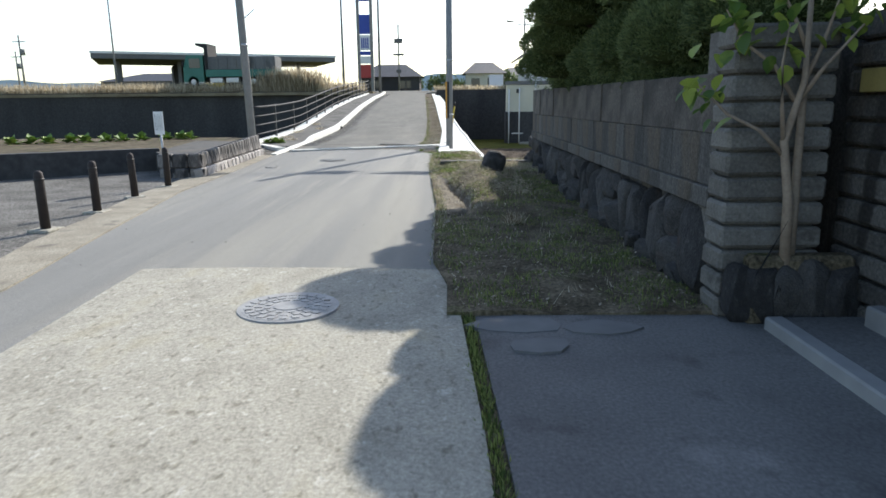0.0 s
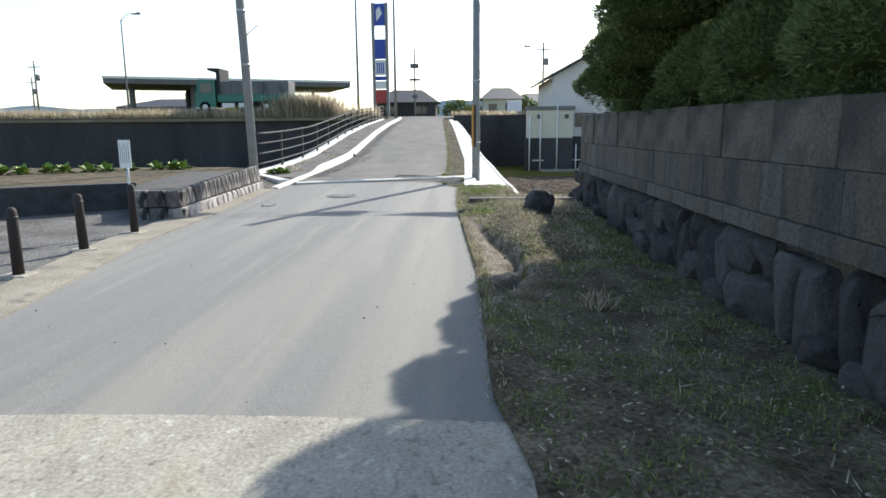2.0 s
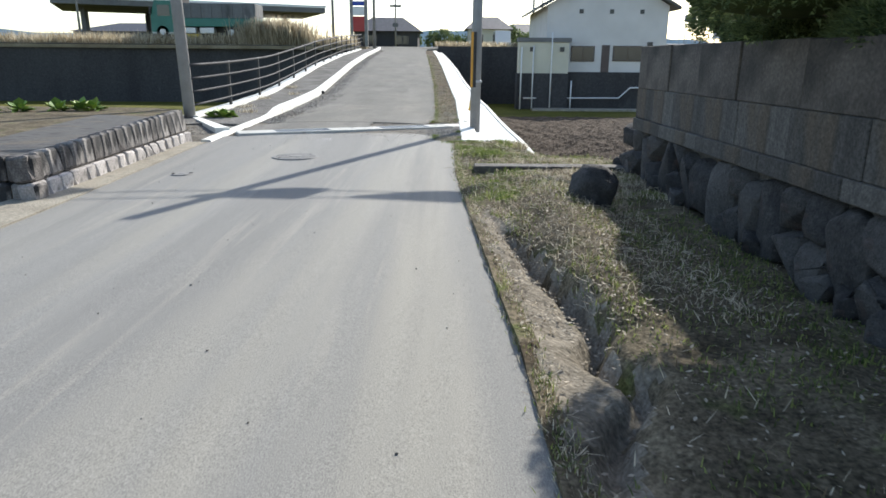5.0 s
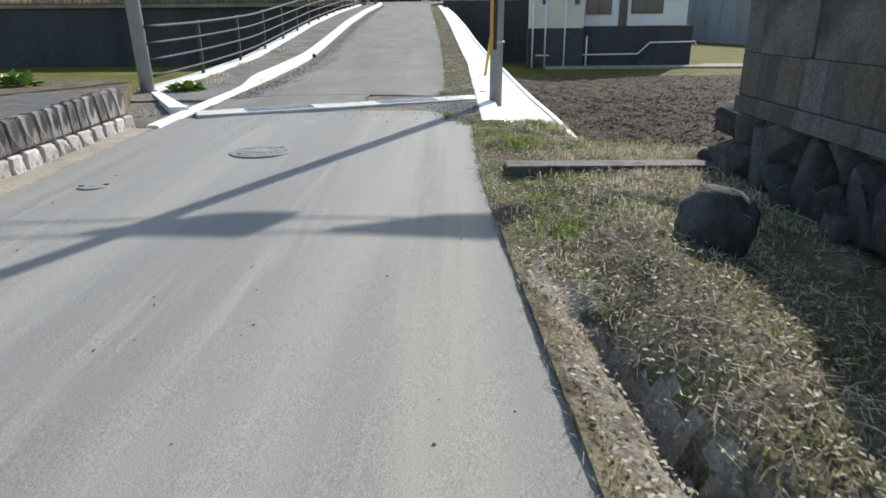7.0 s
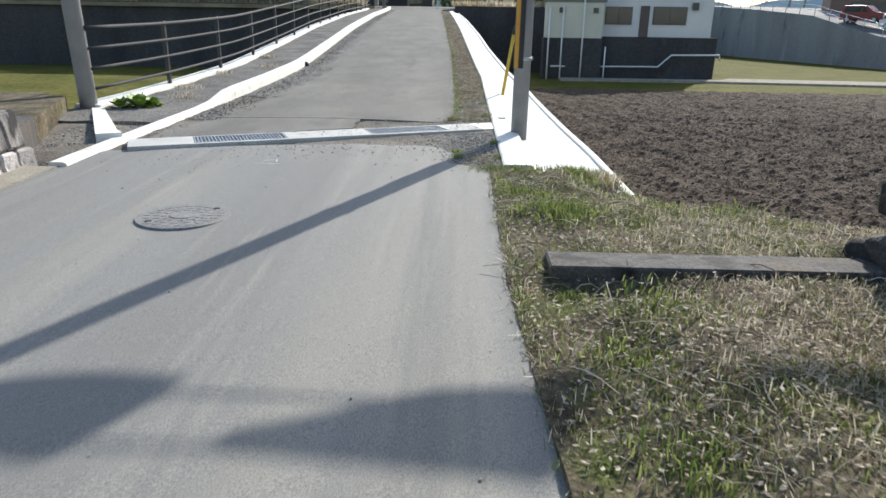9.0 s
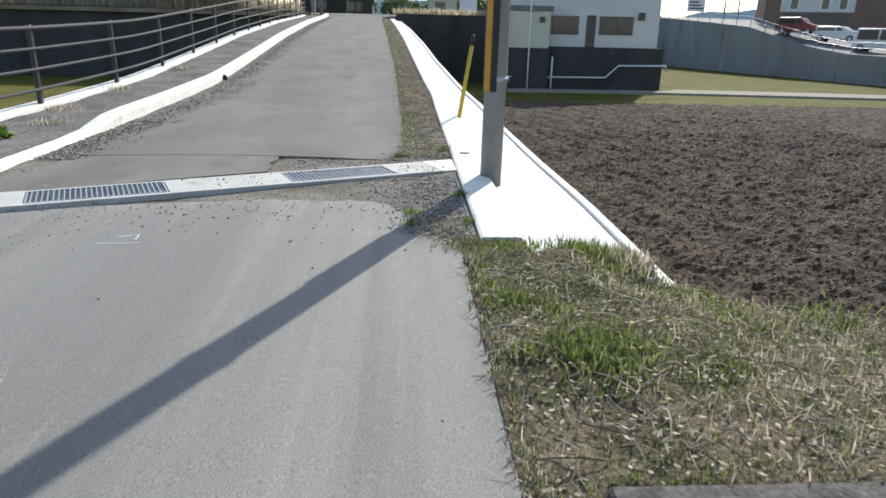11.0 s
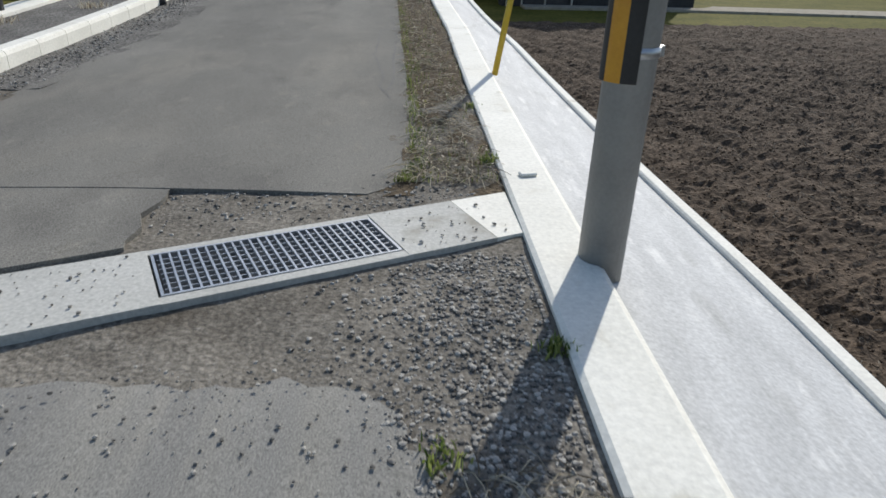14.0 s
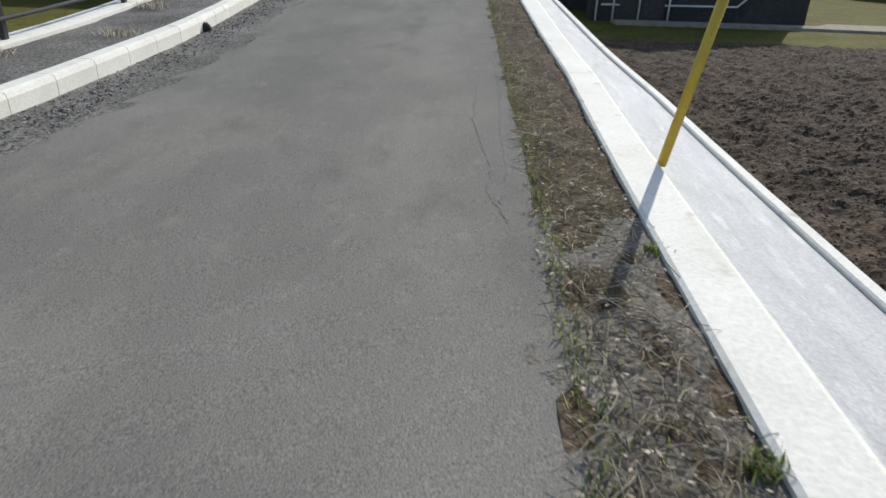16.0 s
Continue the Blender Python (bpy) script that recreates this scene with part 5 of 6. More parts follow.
for k, (x, y, h, w) in enumerate(((-4.6, 96, 2.4, 1.0), (-2.4, 99, 2.7, 1.2), (-1.0, 97, 3.1, 1.3), (0.6, 100, 2.6, 1.1), (1.9, 98, 2.3, 0.7), (3.1, 96, 2.2, 0.6), (7.6, 98, 3.6, 1.4), (9.5, 103, 3.0, 1.6), (12.0, 108, 3.2, 2.0), (-28, 110, 4.0, 1.8), (26, 118, 6.0, 3.0), (22, 121, 5.0, 2.5))):
    far_tree(x, y, 2.7, h, w, k)
# Distance haze is put into the pale blue HILL colour.
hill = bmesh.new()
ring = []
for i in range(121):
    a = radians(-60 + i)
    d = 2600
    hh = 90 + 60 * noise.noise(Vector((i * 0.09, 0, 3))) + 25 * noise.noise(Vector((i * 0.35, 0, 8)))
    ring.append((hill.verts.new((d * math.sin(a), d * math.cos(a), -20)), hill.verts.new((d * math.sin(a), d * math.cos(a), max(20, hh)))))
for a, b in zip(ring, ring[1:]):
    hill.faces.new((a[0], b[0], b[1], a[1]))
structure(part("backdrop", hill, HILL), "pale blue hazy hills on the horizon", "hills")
fp2 = thing("utility_pole", "grey concrete utility pole beyond the gravel lot", "pole", -60, 44, FIELD)
bm = bmesh.new()
tube(bm, [(0, 0, -0.2), (0, 0, 15.2)], [0.17, 0.1], 12)
part("shaft", bm, POLE_CONC, fp2)
for k, (za, zb, xo) in enumerate(((13.0, 9.4, 0), (12.4, 8.9, 0))):
    bm = bmesh.new()
    tube(bm, [(-60 + xo, 44, za), (-30, 33, (za + zb) / 2 - 0.6), (-6.44, 20.75, zb)], 0.012, 5)
    tagged(part("overhead_wire", bm, BLACK), "thin overhead wire to the concrete pole", "wire")


# ---- clipped pines behind the wall ----
def needles(clumps, density, seed, size):
    """Outward tufts of thin needles over ellipsoids (x, y, z, rx, ry, rz)."""
    rng = np.random.default_rng(seed)
    vs, fs, o = [], [], 0
    for cx, cy, cz_, rx, ry, rz in clumps:
        n = int(density * (rx * ry + ry * rz + rx * rz) * 4.2)
        d = rng.normal(size=(n, 3))
        d[:, 2] = np.where(d[:, 2] < -0.4, -d[:, 2], d[:, 2])
        d /= np.linalg.norm(d, axis=1)[:, None]
        lump = 1 + 0.10 * np.sin(d[:, 0] * 7 + seed) * np.sin(d[:, 1] * 6 + 1) * np.cos(d[:, 2] * 5) + 0.05 * np.sin(d[:, 0] * 17 + d[:, 1] * 13)
        base = np.array([cx, cy, cz_]) + d * np.array([rx, ry, rz]) * (lump * rng.uniform(0.9, 1.02, n))[:, None]
        for _ in range(2):
            out = d + rng.normal(scale=0.4, size=(n, 3)) + np.array([0, 0, 0.25])
            out /= np.linalg.norm(out, axis=1)[:, None]
            side_v = np.cross(out, rng.normal(size=(n, 3)))
            side_v /= np.linalg.norm(side_v, axis=1)[:, None]
            ln = rng.uniform(0.6, 1.3, n)[:, None] * size
            tri = np.stack([base - side_v * size * 0.16, base + side_v * size * 0.16, base + out * ln], axis=1).reshape(-1, 3)
            vs.append(tri)
            fs.append(np.arange(o, o + 3 * n).reshape(-1, 3))
            o += 3 * n
    return np.concatenate(vs).tolist(), np.concatenate(fs).tolist()


def pine(x, y, clumps, seed, label):
    t = thing("pine_tree", label, "tree", x, y, 0, 0)
    rel = [(a - x, b - y, *rest) for a, b, *rest in clumps]
    bm = bmesh.new()
    top = max(c[2] for c in rel)
    tube(bm, [(0, 0, -0.1), (0.12, 0.05, 0.9), (-0.08, 0.1, 1.8), (0.05, 0, top)], [0.15, 0.12, 0.09, 0.03], 10)
    part("trunk", bm, BARK, t)
    for c in rel:
        bm = bmesh.new()
        z0 = max(0.6, c[2] - 0.55)
        tube(bm, [(0.05, 0.03, z0), (c[0] * 0.55, c[1] * 0.55, c[2] - 0.28), (c[0], c[1], c[2] - 0.05)], [0.06, 0.04, 0.02], 7)
        part("branch", bm, BARK, t)
        # Core darker than the needles: shade inside the crown put into its colour.
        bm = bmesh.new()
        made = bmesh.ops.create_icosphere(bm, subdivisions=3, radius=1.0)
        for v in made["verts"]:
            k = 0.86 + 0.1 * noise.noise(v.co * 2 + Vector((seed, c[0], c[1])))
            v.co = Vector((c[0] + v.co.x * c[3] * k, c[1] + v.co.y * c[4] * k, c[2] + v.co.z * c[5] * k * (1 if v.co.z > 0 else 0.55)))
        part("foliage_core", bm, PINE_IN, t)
    vv, ff = needles(rel, 900 if seed == 6 else 3600, seed, 0.08 if seed == 6 else 0.044)
    me = bpy.data.meshes.new("crown")
    me.from_pydata(vv, [], ff)
    me.materials.append(PINE)
    cr = new("crown", me)
    cr.parent = t


pine(2.75, 10.3, [(1.83, 10.4, 2.3, 0.7, 0.58, 0.4), (1.86, 9.1, 3.05, 0.85, 0.66, 0.5), (1.78, 9.8, 2.65, 0.66, 0.5, 0.34), (1.8, 11.1, 1.98, 0.66, 0.66, 0.36), (2.2, 11.5, 2.75, 0.7, 0.6, 0.4), (3.0, 10.4, 3.7, 1.0, 0.9, 0.5), (2.4, 9.2, 1.95, 0.75, 0.8, 0.48), (2.3, 8.4, 1.75, 0.5, 0.6, 0.4), (2.3, 10.2, 1.7, 0.5, 0.9, 0.36), (2.9, 11.2, 2.2, 0.9, 0.8, 0.45)], 2, "clipped cloud-pruned pine overhanging the garden wall")
pine(2.95, 7.4, [(2.46, 6.95, 3.0, 0.74, 0.86, 0.46), (2.0, 7.2, 2.6, 0.5, 0.5, 0.34), (2.2, 7.7, 1.98, 0.62, 0.7, 0.46), (2.15, 6.5, 1.95, 0.5, 0.7, 0.46), (2.25, 7.1, 1.6, 0.4, 1.2, 0.35), (3.2, 7.9, 3.6, 1.0, 1.0, 0.55), (2.9, 6.6, 2.5, 0.8, 0.8, 0.45), (3.1, 8.4, 2.6, 0.9, 0.8, 0.5)], 3, "rounded cloud-pruned pine behind the garden wall")
pine(3.0, 5.3, [(2.4, 5.35, 2.05, 0.55, 0.6, 0.4), (3.0, 5.5, 2.8, 0.9, 0.8, 0.5), (3.3, 4.4, 3.4, 0.9, 0.9, 0.55), (3.6, 3.4, 2.9, 0.8, 0.9, 0.5), (3.4, 2.6, 3.6, 0.9, 0.9, 0.5)], 4, "dark cloud-pruned pine beside the gate")
pine(3.2, 13.4, [(2.55, 13.2, 1.95, 0.65, 0.8, 0.46), (2.35, 12.2, 1.75, 0.5, 0.6, 0.38), (3.3, 13.7, 2.7, 0.9, 0.7, 0.45), (3.6, 12.9, 3.3, 0.9, 0.8, 0.5), (4.6, 13.5, 2.4, 1.0, 0.8, 0.5)], 5, "cloud-pruned pine at the end of the garden wall")
pine(6.0, 9.0, [(5.4, 7.2, 3.4, 1.6, 1.5, 1.2), (6.0, 10.0, 3.8, 1.7, 1.6, 1.3), (5.6, 4.6, 3.2, 1.5, 1.5, 1.2)], 6, "dense dark garden tree behind the pines")

# young tree in the planter
sap = thing("small_tree", "small bare-limbed tree with large yellow-green leaves in the planter", "tree", 2.1, 4.08, 0.42)
for pts, radii in ((((0.0, 0, -0.05), (-0.02, 0, 0.4), (-0.085, -0.01, 0.75), (0.0, -0.02, 1.12), (-0.02, -0.02, 1.6)), (0.036, 0.03, 0.025, 0.018, 0.009)), (((0.05, 0.05, -0.05), (0.045, 0.05, 0.4), (0.03, 0.04, 0.9), (0.015, 0.03, 1.65)), (0.033, 0.028, 0.023, 0.011))):
    bm = bmesh.new()
    tube(bm, pts, list(radii), 10)
    part("trunk", bm, PALE_BARK, sap)
limbs = (
    ((-0.07, 0, 0.66), (-0.24, -0.02, 0.82), (-0.45, -0.03, 0.92), (-0.66, -0.03, 1.12)),
    ((-0.03, 0, 0.98), (-0.18, 0.0, 1.2), (-0.36, 0.02, 1.33), (-0.48, 0.02, 1.52)),
    ((-0.01, 0, 1.0), (0.09, -0.04, 1.18), (0.2, -0.06, 1.32), (0.34, -0.08, 1.5)),
    ((0.02, 0.03, 1.1), (0.1, 0.03, 1.3), (0.14, 0.02, 1.45), (0.18, 0.0, 1.65)),
    ((-0.08, 0, 0.72), (-0.15, -0.08, 0.95), (-0.18, -0.1, 1.2), (-0.16, -0.1, 1.42)),
    ((0.03, 0.02, 1.25), (-0.06, 0.0, 1.42), (-0.14, 0.0, 1.56), (-0.2, 0.0, 1.7)),
)
for l in limbs:
    bm = bmesh.new()
    tube(bm, l, [0.016, 0.012, 0.009, 0.004], 7)
    part("branch", bm, PALE_BARK, sap)
random.seed(77)
leaf_bm = bmesh.new()
outline = [(-0.055, 0.0), (-0.04, 0.03), (-0.005, 0.043), (0.03, 0.032), (0.065, 0.0), (0.03, -0.032), (-0.005, -0.043), (-0.04, -0.03)]
mid = [leaf_bm.verts.new((x, 0, -0.006 - 2.0 * x * x)) for x in (-0.03, 0.0, 0.035)]
rim = [leaf_bm.verts.new((x, y, 0.14 * abs(y) - 2.4 * x * x)) for x, y in outline]
for f in ((rim[0], mid[0], rim[1]), (rim[1], mid[0], mid[1], rim[2]), (rim[2], mid[1], mid[2], rim[3]), (rim[3], mid[2], rim[4]), (rim[4], mid[2], rim[5]), (rim[5], mid[2], mid[1], rim[6]), (rim[6], mid[1], mid[0], rim[7]), (rim[7], mid[0], rim[0])):
    leaf_bm.faces.new(f).smooth = True
leaf_me = bpy.data.meshes.new("leaf")
leaf_bm.to_mesh(leaf_me)
leaf_bm.free()
leaf_me.materials.append(TREE_LEAF)
for k in range(95):
    l = random.choice(limbs)
    p = Vector(l[2]).lerp(Vector(l[3]), random.uniform(-0.1, 1.25)) + Vector((random.gauss(0, 0.055), random.gauss(0, 0.055), random.gauss(0.0, 0.06)))
    ob = new("leaf", leaf_me)
    ob.parent = sap
    size = random.uniform(0.65, 1.15)
    ob.matrix_local = pose(*p, random.uniform(-40, 40), random.uniform(15, 80), random.uniform(0, 360)) @ Matrix.Diagonal((size, size, size, 1))


# ---- grass, straw and weeds ----
def on_verge(y0, y1, keep):
    def place(r):
        while True:
            y = r.uniform(y0, y1)
            e = lerp_table(RIGHT_EDGE, y)
            x = r.uniform(e + 0.01, 1.75 if y < 14.7 else 2.6)
            if 14.73 < y < 15.05 and x > -0.25:
                continue
            if keep(x, y, r):
                return x, y, verge_z(x, y)
    return place


def in_rut(x, y):
    return x < rut_side(y)


green_patch = lambda x, y, r: not in_rut(x, y) and noise.noise(Vector((x * 1.7, y * 1.7, 11))) + r.uniform(-0.35, 0.35) > 0.02
straw_patch = lambda x, y, r: (not in_rut(x, y) or r.random() < 0.06) and noise.noise(Vector((x * 1.4, y * 1.4, 19))) + r.uniform(-0.5, 0.5) > -0.08
stuff("grass", *blades(20000, on_verge(4.3, 17.1, lambda x, y, r: green_patch(x, y, r) and (y > 9.5 or r.random() < 0.6)), 0.02, 0.055, 0.0035, 1.4, 1), BLADE, "short green grass on the verge", "grass")
stuff("grass", *blades(12000, on_verge(12.6, 17.4, lambda x, y, r: green_patch(x, y, r) or r.random() < (0.2 if x < 0.6 else 0.05)), 0.015, 0.05, 0.0026, 1.7, 2), BLADE, "short green grass at the end of the verge", "grass")
stuff("straw", *blades(8500, on_verge(4.3, 17.1, lambda x, y, r: straw_patch(x, y, r) and (y > 9.5 or r.random() < 0.1) and (x < 1.25 or y > 13.5 or r.random() < 0.15)), 0.025, 0.09, 0.0028, 2.0, 3, 0.7), STRAW, "dead straw lying in the grass", "straw")


def long_straw(n, place, seed, lo, hi, r0=0.0025):
    rnd = random.Random(seed)
    vv, ff = [], []
    for _ in range(n):
        x, y, z = place(rnd)
        a, ln, c = rnd.uniform(0, 6.283), rnd.uniform(lo, hi), rnd.uniform(-0.5, 0.5)
        lift = rnd.uniform(0.0, 0.05)
        o = len(vv)
        for j in range(4):
            t = j / 3
            aa = a + c * t
            px, py = x + math.cos(aa) * ln * t, y + math.sin(aa) * ln * t
            pz = z + 0.012 + lift * math.sin(t * 3.0)
            nx, ny = -math.sin(aa) * r0, math.cos(aa) * r0
            vv += [(px + nx, py + ny, pz), (px - nx, py - ny, pz), (px, py, pz + r0 * 1.4)]
        for j in range(3):
            q = o + 3 * j
            ff += [(q, q + 3, q + 4, q + 1), (q + 1, q + 4, q + 5, q + 2), (q + 2, q + 5, q + 3, q)]
    return vv, ff


stuff("straw", *blades(9000, on_verge(12.8, 17.3, lambda x, y, r: x > 0.35 + r.uniform(-0.3, 0.3)), 0.03, 0.1, 0.0026, 1.9, 4, 0.7), STRAW, "bleached straw matted over the end of the verge", "straw")
stuff("straw", *long_straw(2600, on_verge(9.8, 17.3, lambda x, y, r: x > lerp_table(RIGHT_EDGE, y) + 0.1 and (x < 1.2 or y > 13.5) and not (in_rut(x, y) and r.random() < 0.8)), 8, 0.04, 0.16, 0.0015), STRAW, "long dead stalks lying on the verge", "straw")

stuff("straw", *long_straw(420, on_verge(13.2, 17.4, lambda x, y, r: x > lerp_table(RIGHT_EDGE, y) + 0.04), 9, 0.1, 0.3, 0.0034), STRAW, "thick bleached stalks lying on the end of the verge", "straw")


def far_verge(r):
    y = 20.4 + 30 * r.random() ** 1.8
    x = r.uniform(lerp_table(RIGHT_EDGE, y) - 0.03, -0.36 - 0.04 * max(0, y - 26))
    return x, y, road_z(y) - 0.005


stuff("grass", *blades(2600, lambda r: (lambda p: (lerp_table(RIGHT_EDGE, p[1]) + abs(r.gauss(0.02, 0.07)), p[1], p[2]) if r.random() < 0.7 else p)(far_verge(r)), 0.02, 0.06, 0.0028, 1.0, 21), BLADE, "thin green grass beside the ramp", "grass")
stuff("straw", *blades(1900, far_verge, 0.02, 0.08, 0.0018, 2.0, 22, 0.7), STRAW, "matted straw beside the ramp", "straw")
stuff("straw", *long_straw(1500, lambda r: (lambda p: (min(max(p[0], lerp_table(RIGHT_EDGE, p[1]) + 0.13), -0.5 - 0.04 * max(0, p[1] - 26)), p[1], p[2]))(far_verge(r)), 23, 0.07, 0.26, 0.0019), STRAW, "long dead stalks beside the ramp", "straw")
stuff("grass", *blades(2000, lambda r: (lambda y: (0.225 - 0.02 * y - 0.025 * max(0, y - 2.6) + r.gauss(0, 0.02), y, 0.0))(r.uniform(0.3, 4.4)), 0.03, 0.07, 0.004, 0.9, 24), BLADE, "grass growing in the concrete joint", "grass")


def tuft(x, y, z, n, h, spread, mat, label, seed):
    stuff("grass_tuft", *blades(n, lambda r: (r.gauss(0, spread), r.gauss(0, spread), 0), h * 0.5, h, 0.0045, 0.9, seed), mat, label, "grass").matrix_world = pose(x, y, z)


tuft(0.7, 7.47, verge_z(0.7, 7.47), 160, 0.2, 0.05, STRAW, "pale dry grass tuft on the verge", 41)
for k, (x, y) in enumerate(((-0.72, 17.55), (-0.52, 17.5), (-0.3, 17.45), (-0.1, 17.4), (0.2, 17.35), (0.62, 17.25), (0.0, 15.7), (0.15, 16.0), (0.3, 17.05), (0.75, 17.0), (0.95, 16.95), (0.5, 15.85), (-0.1, 16.4), (1.4, 9.2))):
    tuft(x, y, verge_z(x, y), 170, 0.055, 0.09, BLADE, "thick green grass tuft on the verge", 50 + k)
for k, (x, y, n, h, spread) in enumerate(((-0.07, 15.95, 620, 0.12, 0.13), (-0.3, 16.5, 220, 0.09, 0.08), (0.0, 13.7, 420, 0.08, 0.13), (-0.13, 14.5, 320, 0.09, 0.09), (0.06, 12.9, 260, 0.08, 0.12), (0.95, 16.55, 240, 0.09, 0.14), (1.5, 16.5, 240, 0.1, 0.16), (0.28, 14.2, 200, 0.07, 0.16))):
    tuft(x, y, verge_z(x, y), n, h, spread, BLADE, "lush bright green grass clump on the verge", 130 + k)
for k, (x, y) in enumerate(((0.42, 17.3), (0.55, 17.25), (0.3, 17.4))):
    tuft(x, y, road_z(y) - 0.1, 600, 0.2, 0.08, STRAW if k == 1 else BLADE, "tall mixed grass clump at the end of the apron", 150 + k)
for k, (x, y) in enumerate(((-5.3, 22.0), (-5.7, 23.2), (-5.9, 25.6), (-5.3, 27), (-5.8, 29))):
    tuft(x, y, road_z(y) + 0.02, 110, 0.13, 0.12, BLADE if k < 0 else STRAW, "weeds growing on the gravel footway", 70 + k)
bm = rock(bmesh.new(), (0.16, 0.14, 0.12), 33, 0.3, 2)
st = tagged(part("stone", bm, FIELDSTONE), "small dark stone lying against the kerb", "stone")
st.matrix_world = pose(-4.55, 27.6, road_z(27.6) + 0.03)


for k, (x, y, n, h) in enumerate(((-0.37, 18.0, 60, 0.05), (-0.38, 18.75, 70, 0.07), (-0.39, 20.75, 70, 0.08), (-0.38, 22.1, 40, 0.06), (-0.82, 17.95, 60, 0.05), (-0.8, 18.25, 50, 0.05))):
    tuft(x, y, road_z(y) - 0.01, n, h, 0.03, BLADE, "small grass tuft beside the white kerb", 110 + k)
stuff("straw", *long_straw(170, lambda r: (r.uniform(-0.74, -0.42), r.uniform(17.5, 18.2), gapz(-0.6, 17.8)), 120, 0.05, 0.16, 0.0018), STRAW, "dead stalks lying on the gravel", "straw")


def crack(points, seed):
    """A thin dark crack that wanders along the ramp."""
    rnd = random.Random(seed)
    vv, ff = [], []
    for (x0, y0), (x1, y1) in zip(points, points[1:]):
        for i in range(12):
            t = i / 12
            x, y = x0 + (x1 - x0) * t + rnd.uniform(-0.012, 0.012), y0 + (y1 - y0) * t
            w = rnd.uniform(0.002, 0.008)
            vv += [(x - w, y, crown(x - w, y) + 0.003), (x + w, y, crown(x + w, y) + 0.003)]
    for i in range(len(vv) // 2 - 1):
        ff += [(2 * i, 2 * i + 1, 2 * i + 3, 2 * i + 2)]
    stuff("road_crack", vv, ff, PAD, "dark crack in the asphalt beside the verge", "crack")


crack(((-1.02, 22.35), (-1.12, 22.75), (-1.1, 23.2), (-1.22, 24.2), (-1.2, 26.0)), 1)
crack(((-1.06, 22.6), (-1.0, 23.1), (-1.02, 23.9), (-1.0, 25.4), (-1.12, 27.5)), 2)


def stubble_spot(r):
    y = 17.4 + 28 * r.random() ** 1.7
    x = r.uniform(0.95, 4 + (y - 12) * 0.9)
    return x, y, soil_z(x, y) + 0.01


stuff("stubble", *long_straw(7000, stubble_spot, 140, 0.03, 0.12, 0.003), LITTER, "broken brown stubble lying on the ploughed field", "straw")

# ---- loose gravel ----
def shoulder_spot():
    u = random.random()
    if u < 0.6:
        x, y = min(random.gauss(-0.6, 0.24), -0.38), random.uniform(17.55, 19.5)
    elif u < 0.72:
        x, y = random.uniform(-3.2, -0.5), random.gauss(20.1, 0.16)
    else:
        x, y = random.uniform(-5.6, -3.8), random.uniform(17.4, 19.6)
    ych = 19.69 + 0.455 * (x + 0.345)
    if ych - 0.04 < y < ych + 0.6:
        y = ych - random.uniform(0.05, 0.5) if random.random() < 0.6 else ych + 0.62 + random.uniform(0, 0.2)
    return x, y, gapz(x, y)


stuff("gravel", *scatter_rocks(15000, shoulder_spot, lambda: 0.004 + 0.021 * random.random() ** 3, 0.12), GRIT, "loose grey gravel beside the drain", "gravel")


def lane_spot():
    x = random.uniform(-4.3, -0.4)
    y = random.uniform(5.6, 19.0) if random.random() < 0.16 else lane_end(x) - abs(random.gauss(0, 0.45))
    y = min(y, lane_end(x) - 0.01)
    return x, y, crown(x, y)


stuff("pebbles", *scatter_rocks(1200, lane_spot, lambda: 0.004 + 0.014 * random.random() ** 2, 0.3), GRIT, "small dark pebbles scattered on the asphalt", "gravel")


def kerb_gravel():
    y = 20 + 40 * random.random() ** 1.5
    x = random.gauss(kerb_line(y) + 0.25, 0.12)
    return max(x, kerb_line(y) + 0.05), y, road_z(y) - 0.005


stuff("gravel", *scatter_rocks(4000, kerb_gravel, lambda: random.uniform(0.01, 0.03), 0.15), GRIT, "loose gravel along the white kerb", "gravel")


def slab_spot():
    a = random.uniform(-2.5, -0.02)
    q = CHM @ Vector((a, random.uniform(0.02, 0.49), 0.0))
    return q.x, q.y, 0.254


def grit_ok():
    while True:
        p = slab_spot()
        l = CHM.inverted() @ Vector(p)
        if not -1.62 < l.x < -0.58:
            return p


stuff("pebbles", *scatter_rocks(110, grit_ok, lambda: 0.006 + 0.016 * random.random() ** 2, 0.3), GRIT, "pebbles lying on the drain cover", "gravel")


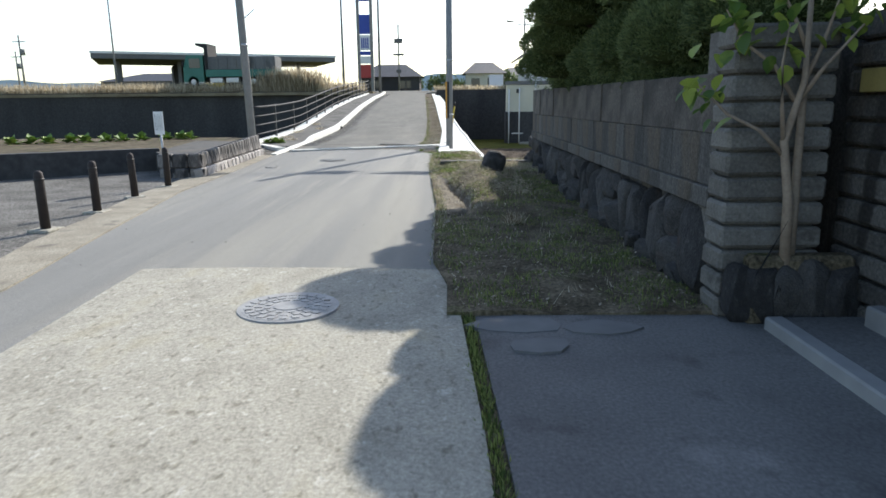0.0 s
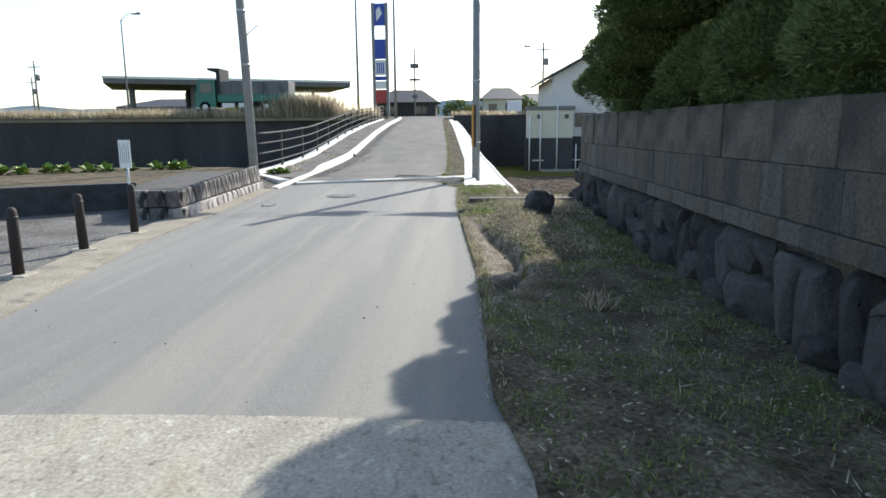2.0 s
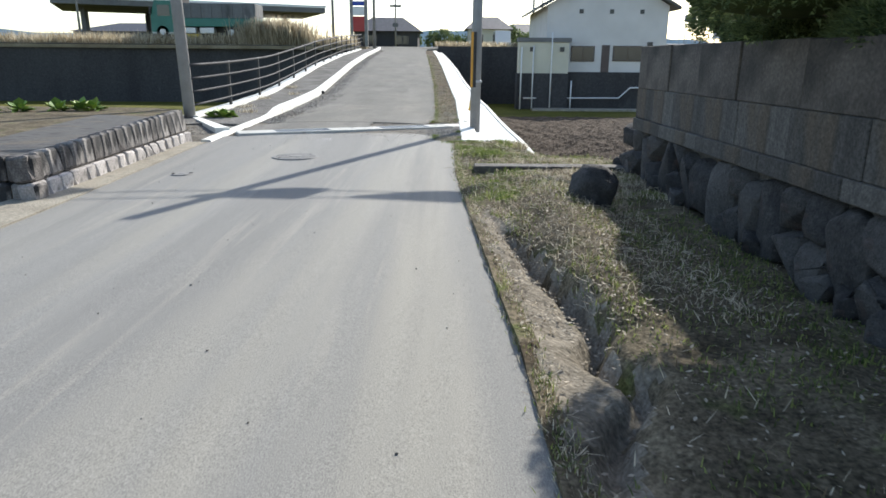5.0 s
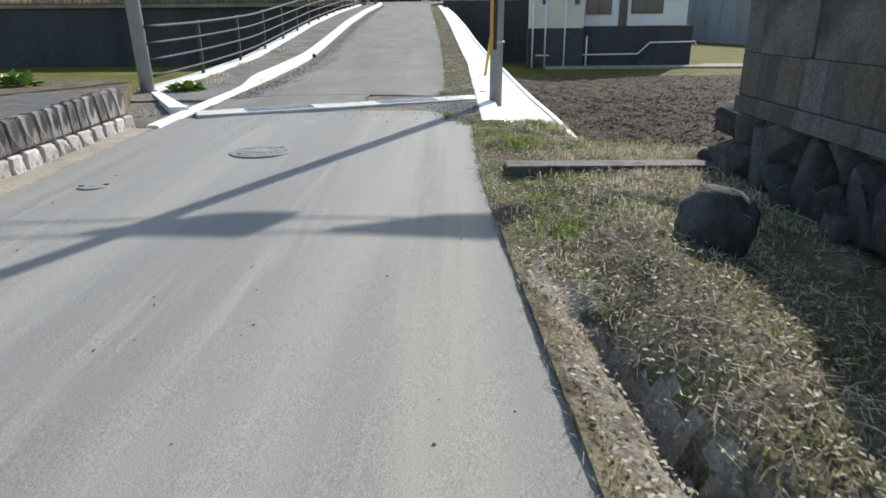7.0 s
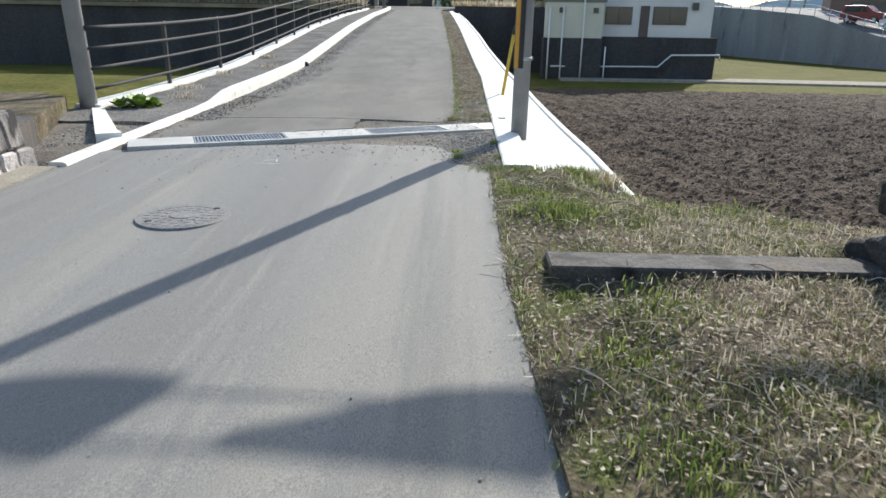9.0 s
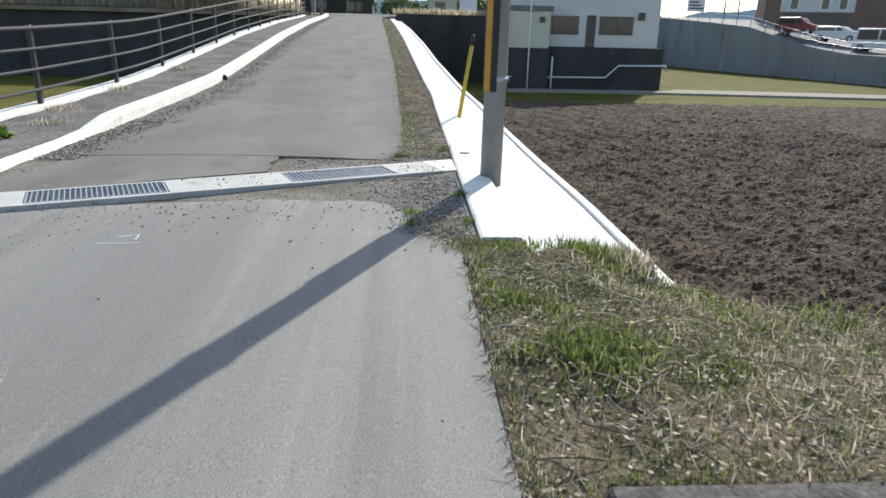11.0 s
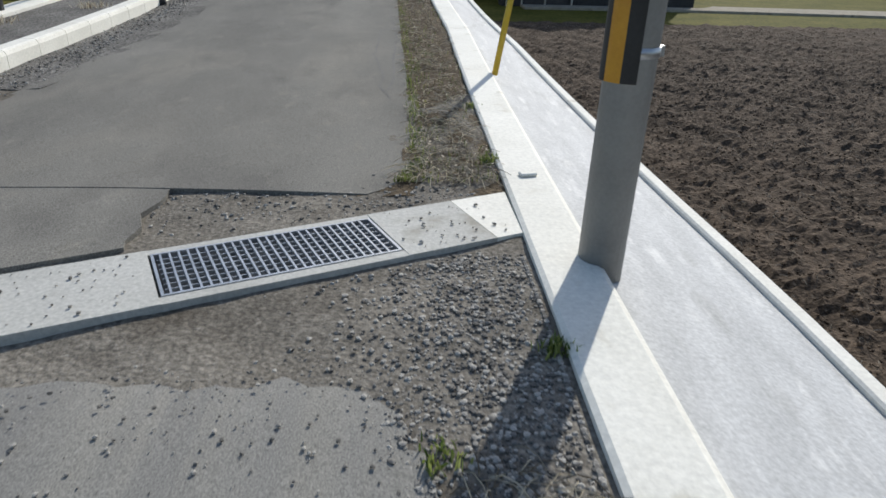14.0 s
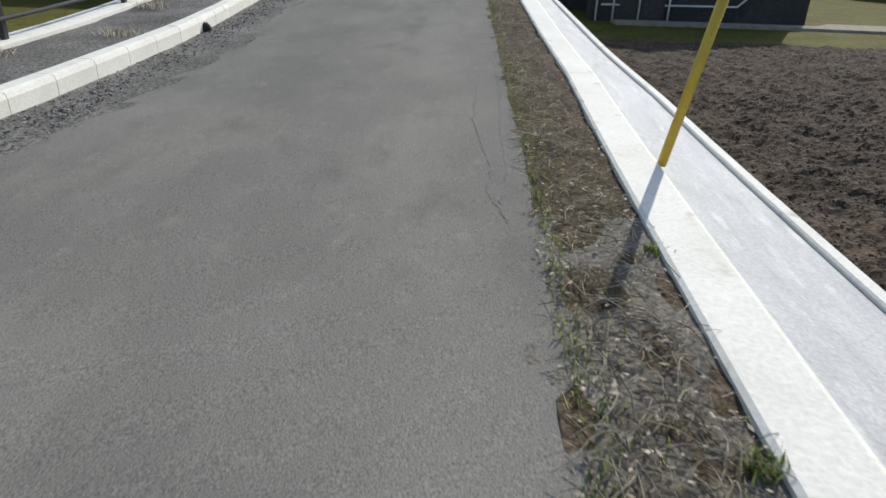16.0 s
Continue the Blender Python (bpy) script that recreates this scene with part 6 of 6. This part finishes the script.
# leaf litter and chalk mark
def litter(n, place, seed):
    rnd = random.Random(seed)
    vv, ff = [], []
    for _ in range(n):
        x, y, z = place(rnd)
        s, a = rnd.uniform(0.006, 0.02), rnd.uniform(0, 6.283)
        c, q = math.cos(a) * s, math.sin(a) * s
        u = rnd.uniform(-0.6, 0.9) * s
        o = len(vv)
        z += 0.012 + rnd.random() * 0.03
        vv += [(x - c, y - q, z), (x - q * 0.5, y + c * 0.5, z + u * 0.5), (x + c, y + q, z + u), (x + q * 0.5, y - c * 0.5, z + u * 0.3)]
        ff += [(o, o + 1, o + 2, o + 3)]
    return vv, ff


stuff("leaf_litter", *litter(9000, on_verge(4.3, 17.2, lambda x, y, r: (y > 9.6 and (x < 1.2 or y > 13.5)) or r.random() < 0.22), 91), LITTER, "dry brown leaf litter on the verge", "leaves")
stuff("leaf_litter", *litter(1800, far_verge, 92), LITTER, "dry brown plant litter beside the ramp", "leaves")
for k, (x0, y0, ln, rz) in enumerate(((-2.8, 17.42, 0.26, 3), (-2.72, 17.55, 0.14, 24), (-2.6, 17.6, 0.12, -80))):
    bm = bmesh.new()
    box(bm, 0, ln, -0.006, 0.006, 0, 0.0012)
    ob = structure(part("chalk_mark", bm, APRON), "faint white survey mark sprayed on the asphalt", "marking")
    ob.matrix_world = pose(x0, y0, crown(x0, y0) + 0.002, 0, 0, rz)

for x, y, s in ((-5.5, 20.85, 0.95), (-5.72, 20.75, 0.7), (-5.35, 21.0, 0.7)):
    p = copy_thing(veg, pose(x, y, road_z(y) + 0.01, 0, 0, 60 * x))
    p.scale = (s, s, s)
    tagged(p, "low leafy green weed on the gravel footway", "plant", "footway weeds")


def lane_fringe(r):
    y = r.uniform(5.7, 17.2)
    return lerp_table(RIGHT_EDGE, y) + r.gauss(0.02, 0.035), y, road_z(y) - 0.005


stuff("grass", *blades(3200, lane_fringe, 0.02, 0.06, 0.0028, 1.2, 95), BLADE, "grass fringe along the asphalt edge", "grass")
stuff("straw", *blades(5200, lane_fringe, 0.02, 0.07, 0.0024, 1.9, 96, 0.7), STRAW, "pale dead grass along the asphalt edge", "straw")
